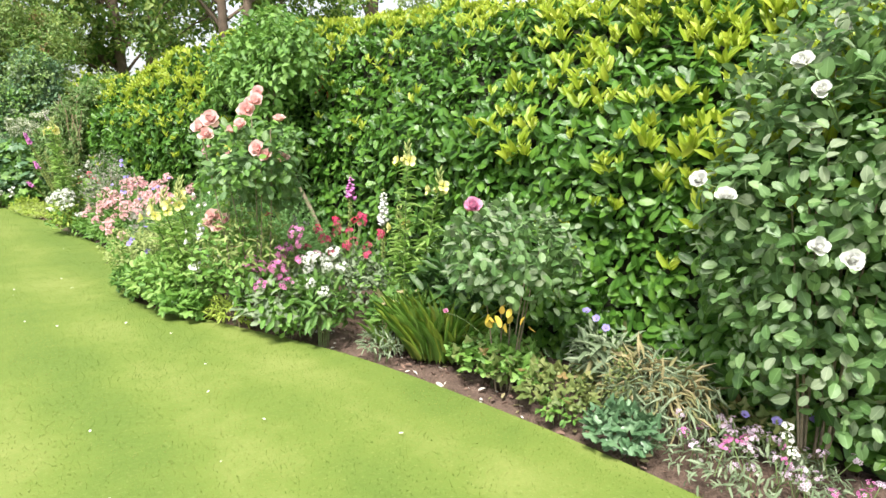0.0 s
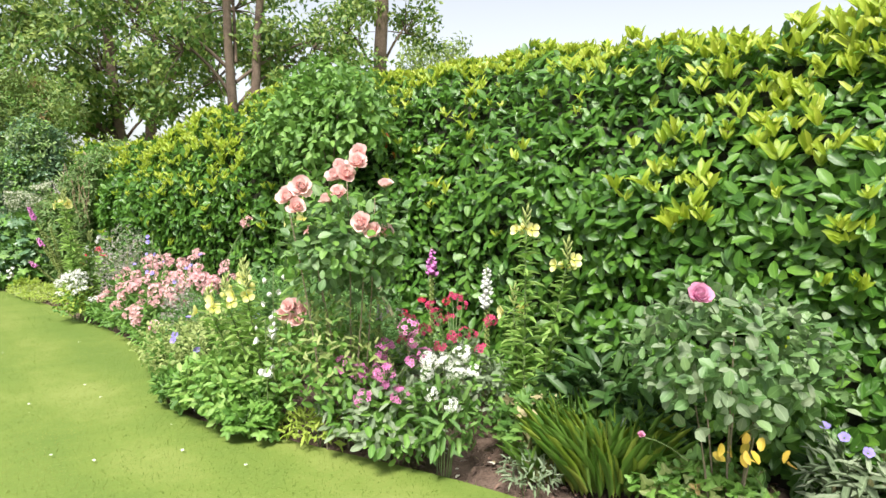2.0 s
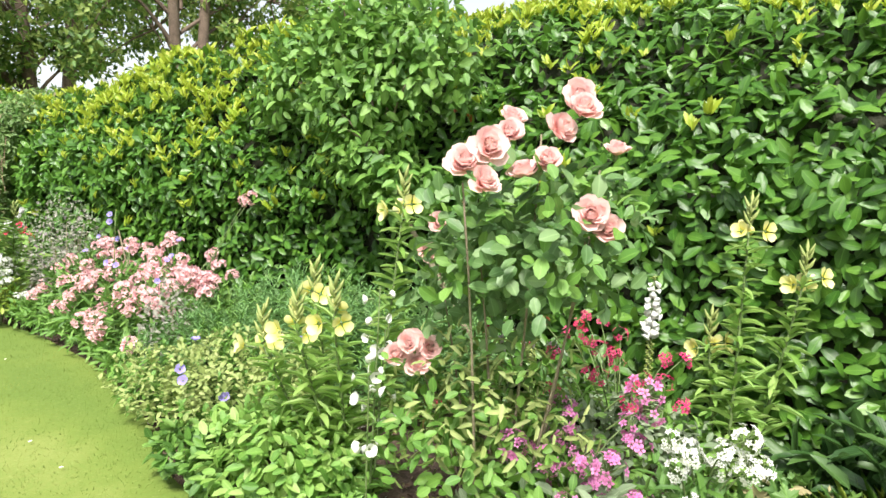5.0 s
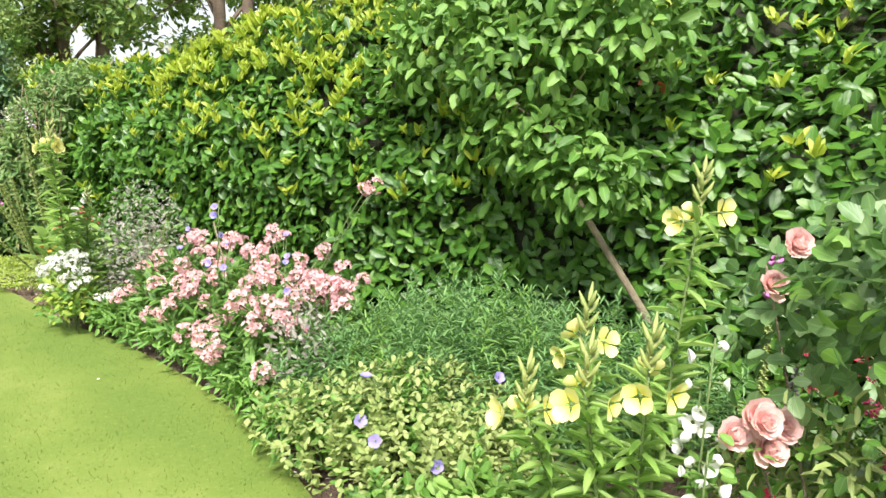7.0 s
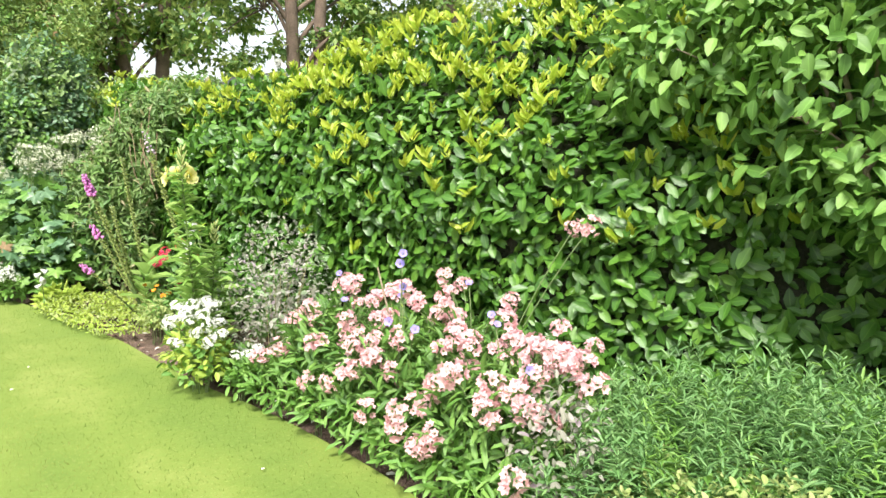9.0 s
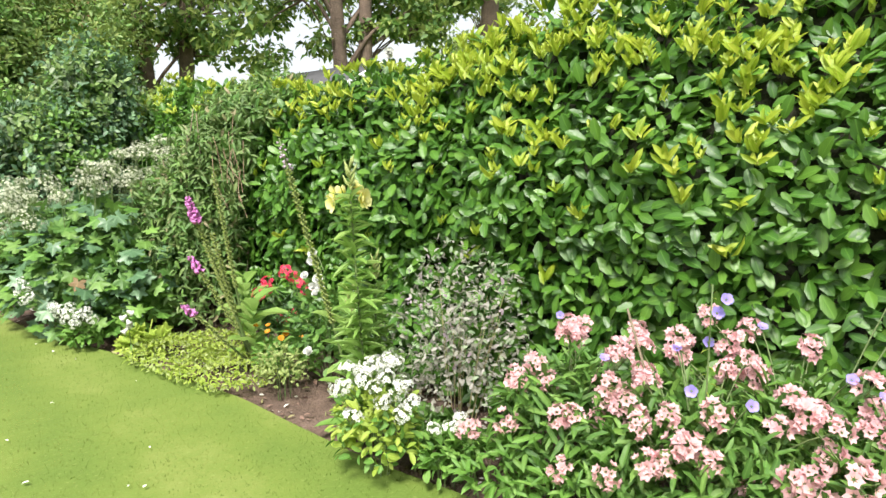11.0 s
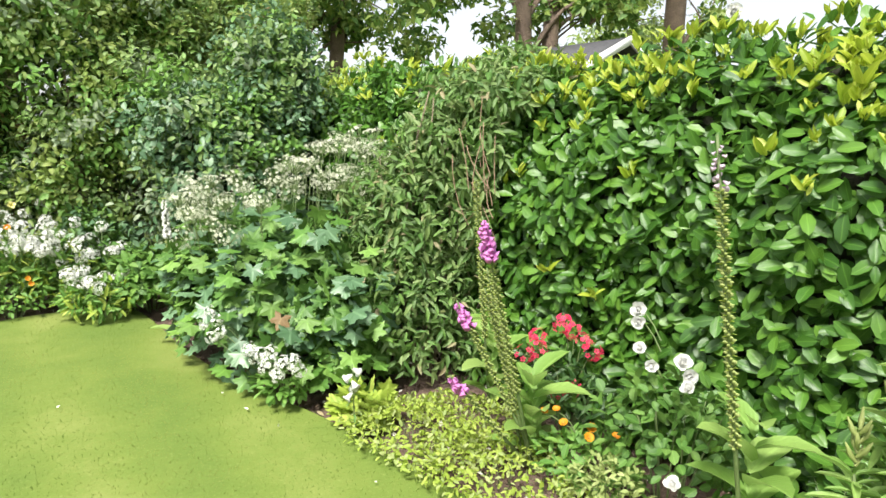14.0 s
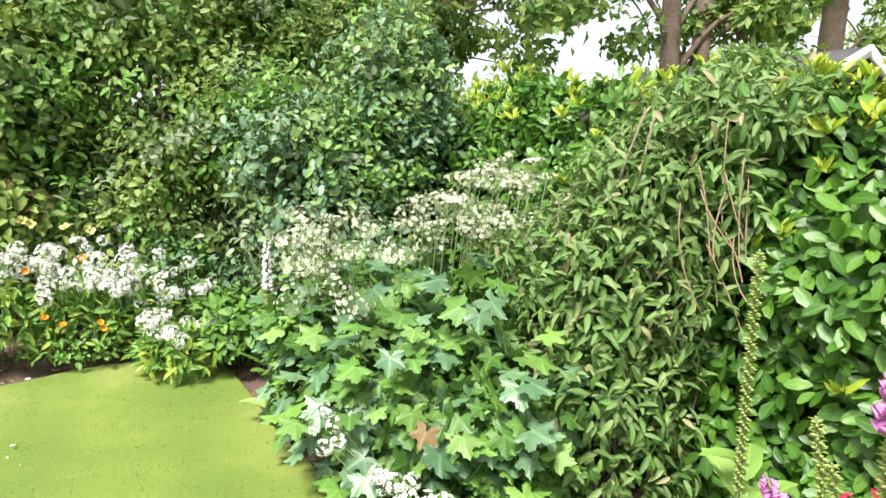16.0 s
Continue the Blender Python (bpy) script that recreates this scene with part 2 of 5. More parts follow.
def lobed(lobes=5, depth=0.45, tooth=0.08):
    """A hand-shaped leaf 1 long, its stalk at the origin."""
    v, uv, f = [(0, 0.28, 0.03)], [(0.5, 0.3)], []
    k = lobes * 8
    for i in range(k + 1):
        a = radians(-155 + 310 * i / k)
        r = 0.62 * (1 - depth * (0.5 + 0.5 * math.cos(math.pi * i / 4)))
        r *= 1.0 + 0.15 * math.cos(a)
        if i % 2:
            r *= 1 - tooth
        v.append((r * math.sin(a), 0.28 + r * math.cos(a), -0.12 * r + (0.05 if i % 8 == 4 else -0.03)))
        uv.append((0.5 + 0.5 * math.sin(a), 0.3 + 0.6 * r))
    for i in range(1, k + 1):
        f.append((0, i + 1, i))
    return np.array(v, float), f, np.array(uv, float)


SIMPLE = blade(0.45, 1, 0.15, 0.12)
OVAL = blade(0.5, 3, 0.1, 0.14)
OVAL3 = blade(0.5, 3, 0.08, 0.14, 0.55)
LANCE = blade(0.24, 2, 0.1, 0.25, 0.45)
NARROW = blade(0.13, 1, 0.1, 0.2)
POINTED = blade(0.55, 3, 0.12, 0.2, 0.42)
BROAD = blade(0.5, 4, 0.14, 0.35, 0.5, 0.01)
ROUND = blade(0.85, 2, 0.1, 0.1)
STRAP = blade(0.05, 4, 0.2, 0.35, 0.4)
WISP = blade(0.022, 3, 0.1, 0.14, 0.4)
LOBED = lobed(5, 0.4, 0.13)
LOBED3 = lobed(3, 0.5)
PETAL = blade(0.9, 3, 0.22, -0.28, 0.62, 0.012)
FLAT_PETAL = blade(0.8, 1, 0.05, 0.05, 0.6)
TURF = (np.array([(-0.05, 0, 0), (0.05, 0, 0), (0, 1, -0.25)], float), [(0, 1, 2)], np.array([(0, 0), (1, 0), (0.5, 1)], float))


def unit(a):
    return a / np.maximum(np.linalg.norm(a, axis=-1, keepdims=True), 1e-9)


class Heap:
    """Gathers leaves, tubes and shapes, and links them as one mesh."""

    def __init__(self):
        self.v, self.uv, self.loops, self.sizes, self.slots, self.count, self.mats = [], [], [], [], [], 0, []

    def slot(self, mat):
        if mat not in self.mats:
            self.mats.append(mat)
        return self.mats.index(mat)

    def add(self, shape, at, way, up, size, mat, wide=1.0):
        tv, tf, tuv = shape
        at, way, up = (np.atleast_2d(np.asarray(a, float)) for a in (at, way, up))
        k, num = len(tv), len(at)
        way = unit(np.broadcast_to(way, (num, 3)))
        up = np.broadcast_to(up, (num, 3))
        side = unit(np.cross(way, up) + 1e-6)
        top = np.cross(side, way)
        size = np.broadcast_to(np.asarray(size, float), (num,))
        p = (tv[None, :, 0, None] * side[:, None] * wide + tv[None, :, 1, None] * way[:, None] + tv[None, :, 2, None] * top[:, None]) * size[:, None, None] + at[:, None]
        self.v.append(p.reshape(-1, 3))
        lens = np.array([len(f) for f in tf])
        idx = np.concatenate([np.array(f) for f in tf])
        self.uv.append(np.tile(tuv[idx], (num, 1)))
        self.loops.append((idx[None] + (self.count + np.arange(num) * k)[:, None]).ravel())
        self.sizes.append(np.tile(lens, num))
        self.slots.append(np.full(len(lens) * num, self.slot(mat)))
        self.count += k * num
        return self

    def tube(self, points, radii, mat, sides=5):
        pts = np.asarray(points, float)
        radii = np.broadcast_to(np.asarray(radii, float), (len(pts),))
        d = unit(np.gradient(pts, axis=0))
        ref = np.array([0.31, 0.17, 0.93]) if abs(d[:, 2]).mean() < 0.8 else np.array([0.9, 0.3, 0.1])
        s = unit(np.cross(d, ref))
        u = np.cross(s, d)
        a = np.arange(sides) * 2 * math.pi / sides
        ring = pts[:, None] + radii[:, None, None] * (np.cos(a)[None, :, None] * s[:, None] + np.sin(a)[None, :, None] * u[:, None])
        faces, uvs = [], []
        for i in range(len(pts) - 1):
            for j in range(sides):
                q = (i * sides + j, i * sides + (j + 1) % sides, (i + 1) * sides + (j + 1) % sides, (i + 1) * sides + j)
                faces.append(q)
        faces.append(tuple(range((len(pts) - 1) * sides, len(pts) * sides)))
        uvv = np.array([(0.25, i / max(1, len(pts) - 1)) for i in range(len(pts)) for j in range(sides)])
        return self.raw(ring.reshape(-1, 3), faces, uvv, mat)

    def raw(self, v, faces, uv, mat):
        idx = np.concatenate([np.array(f) for f in faces])
        self.v.append(np.asarray(v, float))
        self.uv.append(np.asarray(uv, float)[idx])
        self.loops.append(idx + self.count)
        self.sizes.append(np.array([len(f) for f in faces]))
        self.slots.append(np.full(len(faces), self.slot(mat)))
        self.count += len(v)
        return self

    def mesh(self, name, smooth=True):
        me = bpy.data.meshes.new(name)
        v, lo, sz = np.concatenate(self.v), np.concatenate(self.loops), np.concatenate(self.sizes)
        me.vertices.add(len(v))
        me.vertices.foreach_set("co", v.ravel())
        me.loops.add(len(lo))
        me.loops.foreach_set("vertex_index", lo.astype(np.int32))
        me.polygons.add(len(sz))
        me.polygons.foreach_set("loop_start", np.concatenate([[0], np.cumsum(sz)[:-1]]).astype(np.int32))
        me.polygons.foreach_set("material_index", np.concatenate(self.slots).astype(np.int32))
        me.polygons.foreach_set("use_smooth", np.full(len(sz), smooth))
        me.uv_layers.new(name="UVMap").data.foreach_set("uv", np.concatenate(self.uv).ravel())
        for mname in self.mats:
            me.materials.append(MATS[mname])
        me.update()
        me.validate()
        return me


def thing(name, at, label, category, group="", kind=""):
    ob = new(name)
    ob.location = at
    ob.empty_display_size = 0.1
    return tagged(ob, label, category, group, kind)


def part(name, data, parent, label="", kind="", m=None):
    """One mesh object, from a Heap or a mesh, under a thing or a part."""
    ob = new(name, data.mesh(name) if isinstance(data, Heap) else data)
    ob.parent = parent
    if m is not None:
        ob.matrix_basis = m
    return tagged(ob, label, "", "", kind)


def aimed(at, way, up=(0, 0, 1), size=1.0):
    """The pose of a leaf or bloom whose y axis goes along way."""
    y = Vector(way).normalized()
    x = y.cross(Vector(up))
    x = x.normalized() if x.length > 1e-4 else Vector((1, 0, 0))
    z = x.cross(y)
    return Matrix.Translation(Vector(at)) @ Matrix((x, y, z)).transposed().to_4x4() @ Matrix.Scale(size, 4)


def facing(at, way, size=1.0, spin=0.0):
    """The pose of a bloom whose z axis, its face, goes along way."""
    return Matrix.Translation(Vector(at)) @ Vector(way).to_track_quat("Z", "Y").to_matrix().to_4x4() @ pose(0, 0, 0, 0, 0, spin) @ Matrix.Scale(size, 4)


def rand_dirs(k, low=-0.2):
    z = rng.uniform(low, 1, k)
    a = rng.uniform(0, 2 * math.pi, k)
    r = np.sqrt(1 - z * z)
    return np.stack([r * np.cos(a), r * np.sin(a), z], 1)


def lumps(p, scale):
    """Uneven swellings over a surface, -1 to 1."""
    q = np.asarray(p) * scale
    return (np.sin(q[:, 0] * 1.7 + 1.3 * np.sin(q[:, 1] * 1.1)) + np.sin(q[:, 1] * 1.9 + 1.7 * np.sin(q[:, 2] * 1.3 + 0.5)) + np.sin(q[:, 2] * 2.1 + 1.1 * np.sin(q[:, 0] * 0.9 + 2.0))) / 3


def bent(a, b, sag, k=5):
    a, b = np.asarray(a, float), np.asarray(b, float)
    t = np.linspace(0, 1, k)[:, None]
    return a + (b - a) * t + np.asarray(sag, float) * (4 * t * (1 - t))


def pick(options):
    return options[int(rng.integers(len(options)))]


# ---- blooms, shared between plants ----


def rose_bloom(mat, seed):
    """The heart of a double rose; its outer petals are pieces of their own."""
    h, r = Heap(), np.random.default_rng(seed)
    for count, tilt, ln, lift in ((8, 0.45, 0.54, -0.02), (8, 0.75, 0.5, 0.01), (7, 1.0, 0.46, 0.04), (7, 1.2, 0.4, 0.07), (6, 1.4, 0.34, 0.1), (4, 1.55, 0.28, 0.12)):
        a = np.arange(count) * 2 * math.pi / count + r.uniform(0, 6) + r.normal(0, 0.2, count)
        t = tilt + r.normal(0, 0.16, count)
        way = np.stack([np.cos(a) * np.cos(t), np.sin(a) * np.cos(t), np.sin(t)], 1)
        at = np.stack([0.06 * np.cos(a), 0.06 * np.sin(a), np.full(count, lift)], 1)
        up = np.stack([-np.cos(a) * np.sin(t), -np.sin(a) * np.sin(t), np.cos(t)], 1) + r.normal(0, 0.15, (count, 3))
        h.add(PETAL, at, way, up, ln * r.uniform(0.82, 1.12, count), mat, 1.1)
    h.tube([(0, 0, 0), (0, 0, 0.26), (0, 0, 0.36), (0, 0, 0.4)], (0.12, 0.19, 0.13, 0.03), mat, 9)
    h.tube([(0, 0, -0.28), (0, 0, -0.06), (0, 0, 0.02)], (0.05, 0.12, 0.05), "green_stem")
    return h.mesh("bloom")


def add_petals(bloom, mesh):
    """The loose outer petals of a rose."""
    for i in range(7):
        a = i * 0.9 + rng.normal(0, 0.15)
        t = rng.normal(0.32, 0.18)
        part("petal", mesh, bloom, m=aimed((0.06 * math.cos(a), 0.06 * math.sin(a), -0.04), (math.cos(a) * math.cos(t), math.sin(a) * math.cos(t), math.sin(t)), (0, 0, 1), rng.uniform(0.5, 0.62)))


def flat_flower(h, at, face, size, mat, petals=5, shape=FLAT_PETAL, cup=0.2, wide=1.0):
    face = unit(np.asarray(face, float))
    s = unit(np.cross(face, (0.3, 0.5, 0.81)))
    u = np.cross(face, s)
    for a in np.arange(petals) * 2 * math.pi / petals + rng.uniform(0, 6):
        d = math.cos(a) * s + math.sin(a) * u
        h.add(shape, np.asarray(at) + 0.08 * size * d, d * math.cos(cup) + face * math.sin(cup), face - 0.3 * d, size * 0.5, mat, wide)


def cluster_head(mat, florets, spread, size, petals=5, flat=0.6, cup=0.15, stem="green_stem", eye=None):
    """A rounded head of many small flowers on short stalks."""
    h = Heap()
    d = rand_dirs(florets, 0.05)
    for k in range(florets):
        p = d[k] * spread * (1, 1, flat)
        flat_flower(h, p, d[k] + rng.normal(0, 0.25, 3), size * rng.uniform(0.8, 1.15), mat, petals, cup=cup)
        if eye:
            flat_flower(h, p + d[k] * size * 0.06, d[k], size * 0.35, eye, 4)
        if k % 2 == 0:
            h.tube([(0, 0, -spread * 0.9), p * 0.96], 0.002, stem, 3)
    return h.mesh("flower_head")


def trumpet(mat, ln=0.045, wide=0.018, sides=8, lip=1.5):
    h = Heap()
    z = np.array([0, 0.35, 0.8, 1.0]) * ln
    h.tube(np.stack([0 * z, 0 * z, z], 1), np.array([0.3, 0.7, 0.9, lip]) * wide, mat, sides)
    return h.mesh("bell")


ROSES = {c: [rose_bloom(c, s) for s in (1, 2, 3)] for c in ("peach_petal", "pink_rose_petal", "white_petal")}
ROSE_PETALS = {c: Heap().add(PETAL, (0, 0, 0), (0, 1, 0), (0, 0, 1), 1.0, c, 1.15).mesh("petal") for c in ROSES}
PETAL_OF = {me.name: ROSE_PETALS[c] for c in ROSES for me in ROSES[c]}
ALS = [cluster_head("als_petal", 14, 0.062, 0.058, 6, 0.75, 0.62) for _ in range(5)]
PHLOX = [cluster_head("phlox_petal", 22, 0.032, 0.018) for _ in range(3)]
HOT = [cluster_head("hot_petal", 7, 0.03, 0.03) for _ in range(3)]
WHITE_HEADS = [cluster_head("white_petal", 26, 0.05, 0.026) for _ in range(4)]
RED_HEADS = [cluster_head("red_petal", 16, 0.045, 0.03) for _ in range(3)]
CREAM_HEADS = [cluster_head("cream_petal", 40, 0.085, 0.02, flat=0.3) for _ in range(4)]
MAUVE_HEADS = [cluster_head("mauve_petal", 10, 0.03, 0.022) for _ in range(3)]
BELLS = {c: trumpet(c) for c in ("magenta_petal", "white_petal", "mauve_petal")}
POD = trumpet("pod", 0.02, 0.008, 6, 0.35)


def single_flower(mat, size, petals=4, cup=0.55, eye=None, wide=1.25):
    h = Heap()
    flat_flower(h, (0, 0, 0), (0, 0, 1), size, mat, petals, PETAL, cup, wide)
    if eye:
        h.tube([(0, 0, 0), (0, 0, size * 0.2)], (size * 0.05, size * 0.08), eye, 6)
    h.tube([(0, 0, -size * 0.5), (0, 0, 0.0)], (0.003, 0.005), "green_stem", 5)
    return h.mesh("bloom")


YELLOW = [single_flower("yellow_petal", 0.085, 4, c) for c in (0.12, 0.4, 0.85)]
VIOLET = [single_flower("violet_petal", 0.045, 5, 0.25)]
ORANGE = [single_flower("orange_petal", 0.045, 8, 0.3, "orange_petal", 0.9)]
DAISY = [single_flower("white_petal", 0.03, 7, 0.15, "yellow_petal", 0.7)]
WHITE_BELL = single_flower("white_petal", 0.05, 5, 0.5)

# ---- ground, lawn and soil ----
EDGE = [(2.50, -6.0), (2.53, 0.0), (2.52, 1.24), (2.45, 2.19), (2.25, 3.36), (1.85, 4.42), (1.62, 4.93), (1.50, 5.3), (1.48, 5.6), (1.56, 5.9), (1.73, 6.55), (1.81, 7.2), (1.82, 7.7), (1.78, 8.35), (1.69, 8.9), (1.65, 9.5), (1.62, 10.1), (1.50, 10.7), (1.40, 11.4), (1.28, 11.85), (1.17, 12.3), (1.09, 12.9), (1.07, 13.6), (1.02, 14.1), (0.86, 14.3), (0.54, 14.32), (0.15, 14.23), (-0.21, 14.05), (-1.2, 13.7), (-3.0, 13.4), (-9.0, 13.2)]


def smooth_line(pts, steps=6):
    """A smooth curve through the corners."""
    p = [Vector((*q, 0)) for q in pts]
    out = []
    for i in range(len(p) - 1):
        a, b, c, d = p[max(i - 1, 0)], p[i], p[i + 1], p[min(i + 2, len(p) - 1)]
        for k in range(steps):
            t = k / steps
            out.append(0.5 * (2 * b + (c - a) * t + (2 * a - 5 * b + 4 * c - d) * t * t + (3 * b - a - 3 * c + d) * t ** 3))
    return out + [p[-1]]


edge = smooth_line(EDGE)
edge_y = np.array([p.y for p in edge if p.x > 1.0])
edge_x = np.array([p.x for p in edge if p.x > 1.0])
left_x = np.array([p.x for p in reversed(edge) if p.x < 0.95 and p.y > 12])
left_y = np.array([p.y for p in reversed(edge) if p.x < 0.95 and p.y > 12])


def into_bed(x, y):
    """Metres from the lawn's edge into a bed; negative on the lawn."""
    side = x - np.interp(y, edge_y, edge_x)
    far = y - np.interp(x, left_x, left_y)
    return np.where((x < 0.95) | (y > 14.1), far, side)


def bm_object(name, bm, mat, label="", category="", kind=""):
    me = bpy.data.meshes.new(name)
    bm.to_mesh(me)
    bm.free()
    me.materials.append(MATS[mat])
    return tagged(new(name, me), label, category, "", kind)


bm = bmesh.new()
bmesh.ops.create_grid(bm, x_segments=8, y_segments=8, size=600)
bmesh.ops.translate(bm, verts=bm.verts, vec=(0, 0, -0.09))
bm_object("ground", bm, "lawn_turf", "flat green ground reaching to the horizon", "ground", "structure")

bm = bmesh.new()
ring = [bm.verts.new((p.x, p.y, 0)) for p in edge]
ring += [bm.verts.new(c) for c in ((-60, 13.0, 0), (-60, -40, 0), (2.5, -40, 0))]
face = bm.faces.new(ring)
made = bmesh.ops.extrude_face_region(bm, geom=[face])
bmesh.ops.translate(bm, verts=[g for g in made["geom"] if isinstance(g, bmesh.types.BMVert)], vec=(0, 0, -0.07))
bmesh.ops.triangulate(bm, faces=[f for f in bm.faces if len(f.verts) > 4])
bmesh.ops.recalc_face_normals(bm, faces=bm.faces)
bm_object("lawn", bm, "lawn_turf", "close-mown bright green lawn with a cut edge", "lawn", "structure")

gx, gy = np.meshgrid(np.arange(-9, 5.2, 0.06), np.arange(-5, 17.5, 0.06), indexing="ij")
deep = into_bed(gx, gy)
flat_pts = np.stack([gx.ravel(), gy.ravel(), 0 * gx.ravel()], 1)
gz = -0.045 + 0.05 * np.clip(deep, 0, 0.8) + 0.012 * lumps(flat_pts, 9).reshape(gx.shape) + rng.normal(0, 0.006, gx.shape)
gz = np.where(deep < -0.02, -0.06, gz)
h = Heap()
nx, ny = gx.shape
q = (np.arange(nx - 1)[:, None] * ny + np.arange(ny - 1)[None]).ravel()
h.raw(np.stack([gx.ravel(), gy.ravel(), gz.ravel()], 1), [(0, 1, 2)], np.zeros((gx.size, 2)), "soil")
h.loops, h.sizes, h.slots = [np.stack([q, q + ny, q + ny + 1, q + 1], 1).ravel()], [np.full(len(q), 4)], [np.zeros(len(q), int)]
h.uv = [np.zeros((len(q) * 4, 2))]
tagged(new("soil_bed", h.mesh("soil_bed")), "dark brown crumbly soil of the flower borders", "soil", "", "structure")

# short turf blades over the part of the lawn beside the border
k = 330000
bx, by = rng.uniform(-2.6, 2.55, k), rng.uniform(0.4, 14.3, k)
keep = into_bed(bx, by) < 0.015
bx, by = bx[keep], by[keep]
h = Heap()
patch = lumps(np.stack([bx, by * 0.7, 0 * bx], 1), 1.9) + 0.6 * lumps(np.stack([bx + 5, by, 0 * bx], 1), 6.0) + 0.55 * lumps(np.stack([bx, by + 9, 0.3 * by], 1), 17.0) + 0.5 * np.sin(2 * math.pi * (bx * 0.92 - by * 0.3) / 1.05)
patch = patch / patch.std() + rng.normal(0, 0.3, len(bx))
for low, high, mat in ((-99, -0.55, "grass_blade_deep"), (-0.55, 0.75, "grass_blade"), (0.75, 99, "grass_blade_pale")):
    s = (patch >= low) & (patch < high)
    w = int(s.sum())
    h.add(TURF, np.stack([bx[s], by[s], np.full(w, -0.004)], 1), rng.normal(0, 0.55, (w, 3)) + (0, 0, 0.75), rng.normal(0, 0.75, (w, 3)) + (0, 0, 0.75), rng.uniform(0.009, 0.018, w), mat, 2.3)
tagged(new("grass", h.mesh("grass")), "short mown blades of bright green lawn grass", "grass", "", "stuff")

# fallen petals and clippings on the lawn, bark chips and crumbs on the soil
h = Heap()
fx, fy = rng.uniform(-1.6, 2.5, 150), rng.uniform(0.8, 13.5, 150)
keep = into_bed(fx, fy) < -0.03
fx, fy = fx[keep], fy[keep]
h.add(ROUND, np.stack([fx, fy, np.full(len(fx), 0.019)], 1), rng.normal(0, 1, (len(fx), 3)) * (1, 1, 0.1), (0, 0, 1), rng.uniform(0.012, 0.03, len(fx)), "white_petal", 0.8)
tagged(new("fallen_petals", h.mesh("fallen_petals")), "small white petals fallen on the lawn", "petals", "", "stuff")
h = Heap()
k = 15000
cx, cy = rng.uniform(-2, 3.6, k), rng.uniform(0.5, 15.0, k)
d = into_bed(cx, cy)
keep = (d > 0.0) & (d < 1.0)
cx, cy, d = cx[keep], cy[keep], d[keep]
cz = -0.026 + 0.05 * np.clip(d, 0, 0.8)
for j, mat in enumerate(("bark_chip", "bark_chip", "bark_chip", "soil", "straw_leaf", "pale_chip")):
    s = slice(j, None, 6)
    w = len(cx[s])
    h.add(OVAL, np.stack([cx[s], cy[s], cz[s]], 1)[:w], rng.normal(0, 1, (w, 3)) * (1, 1, 0.3), rng.normal(0, 0.5, (w, 3)) + (0, 0, 1), rng.uniform(0.015, 0.055, w), mat, 0.9)
tagged(new("bark_chips", h.mesh("bark_chips")), "brown bark chips and crumbs strewn over the soil", "bark chips", "", "stuff")

# ---- the laurel hedge ----
HEDGE_Y = [-4, 2.5, 5.0, 5.7, 7.1, 8.0, 9.0, 11.4, 12.0, 14.4]
HEDGE_X = [3.15, 3.18, 3.25, 3.2, 2.83, 2.58, 2.5, 2.5, 2.62, 2.62]
TOP_Y = [-4, 2.0, 3.2, 4.4, 6.0, 7.2, 8.5, 9.5, 10.4, 11.4, 12.0, 13.0, 14.4]
TOP_Z = [2.14, 2.12, 2.25, 2.45, 2.52, 2.44, 2.12, 1.94, 1.82, 1.79, 1.91, 2.0, 2.06]


def hedge_face(y, z):
    return np.interp(y, HEDGE_Y, HEDGE_X) + 0.42 * np.maximum(z - 1.15, 0) ** 2


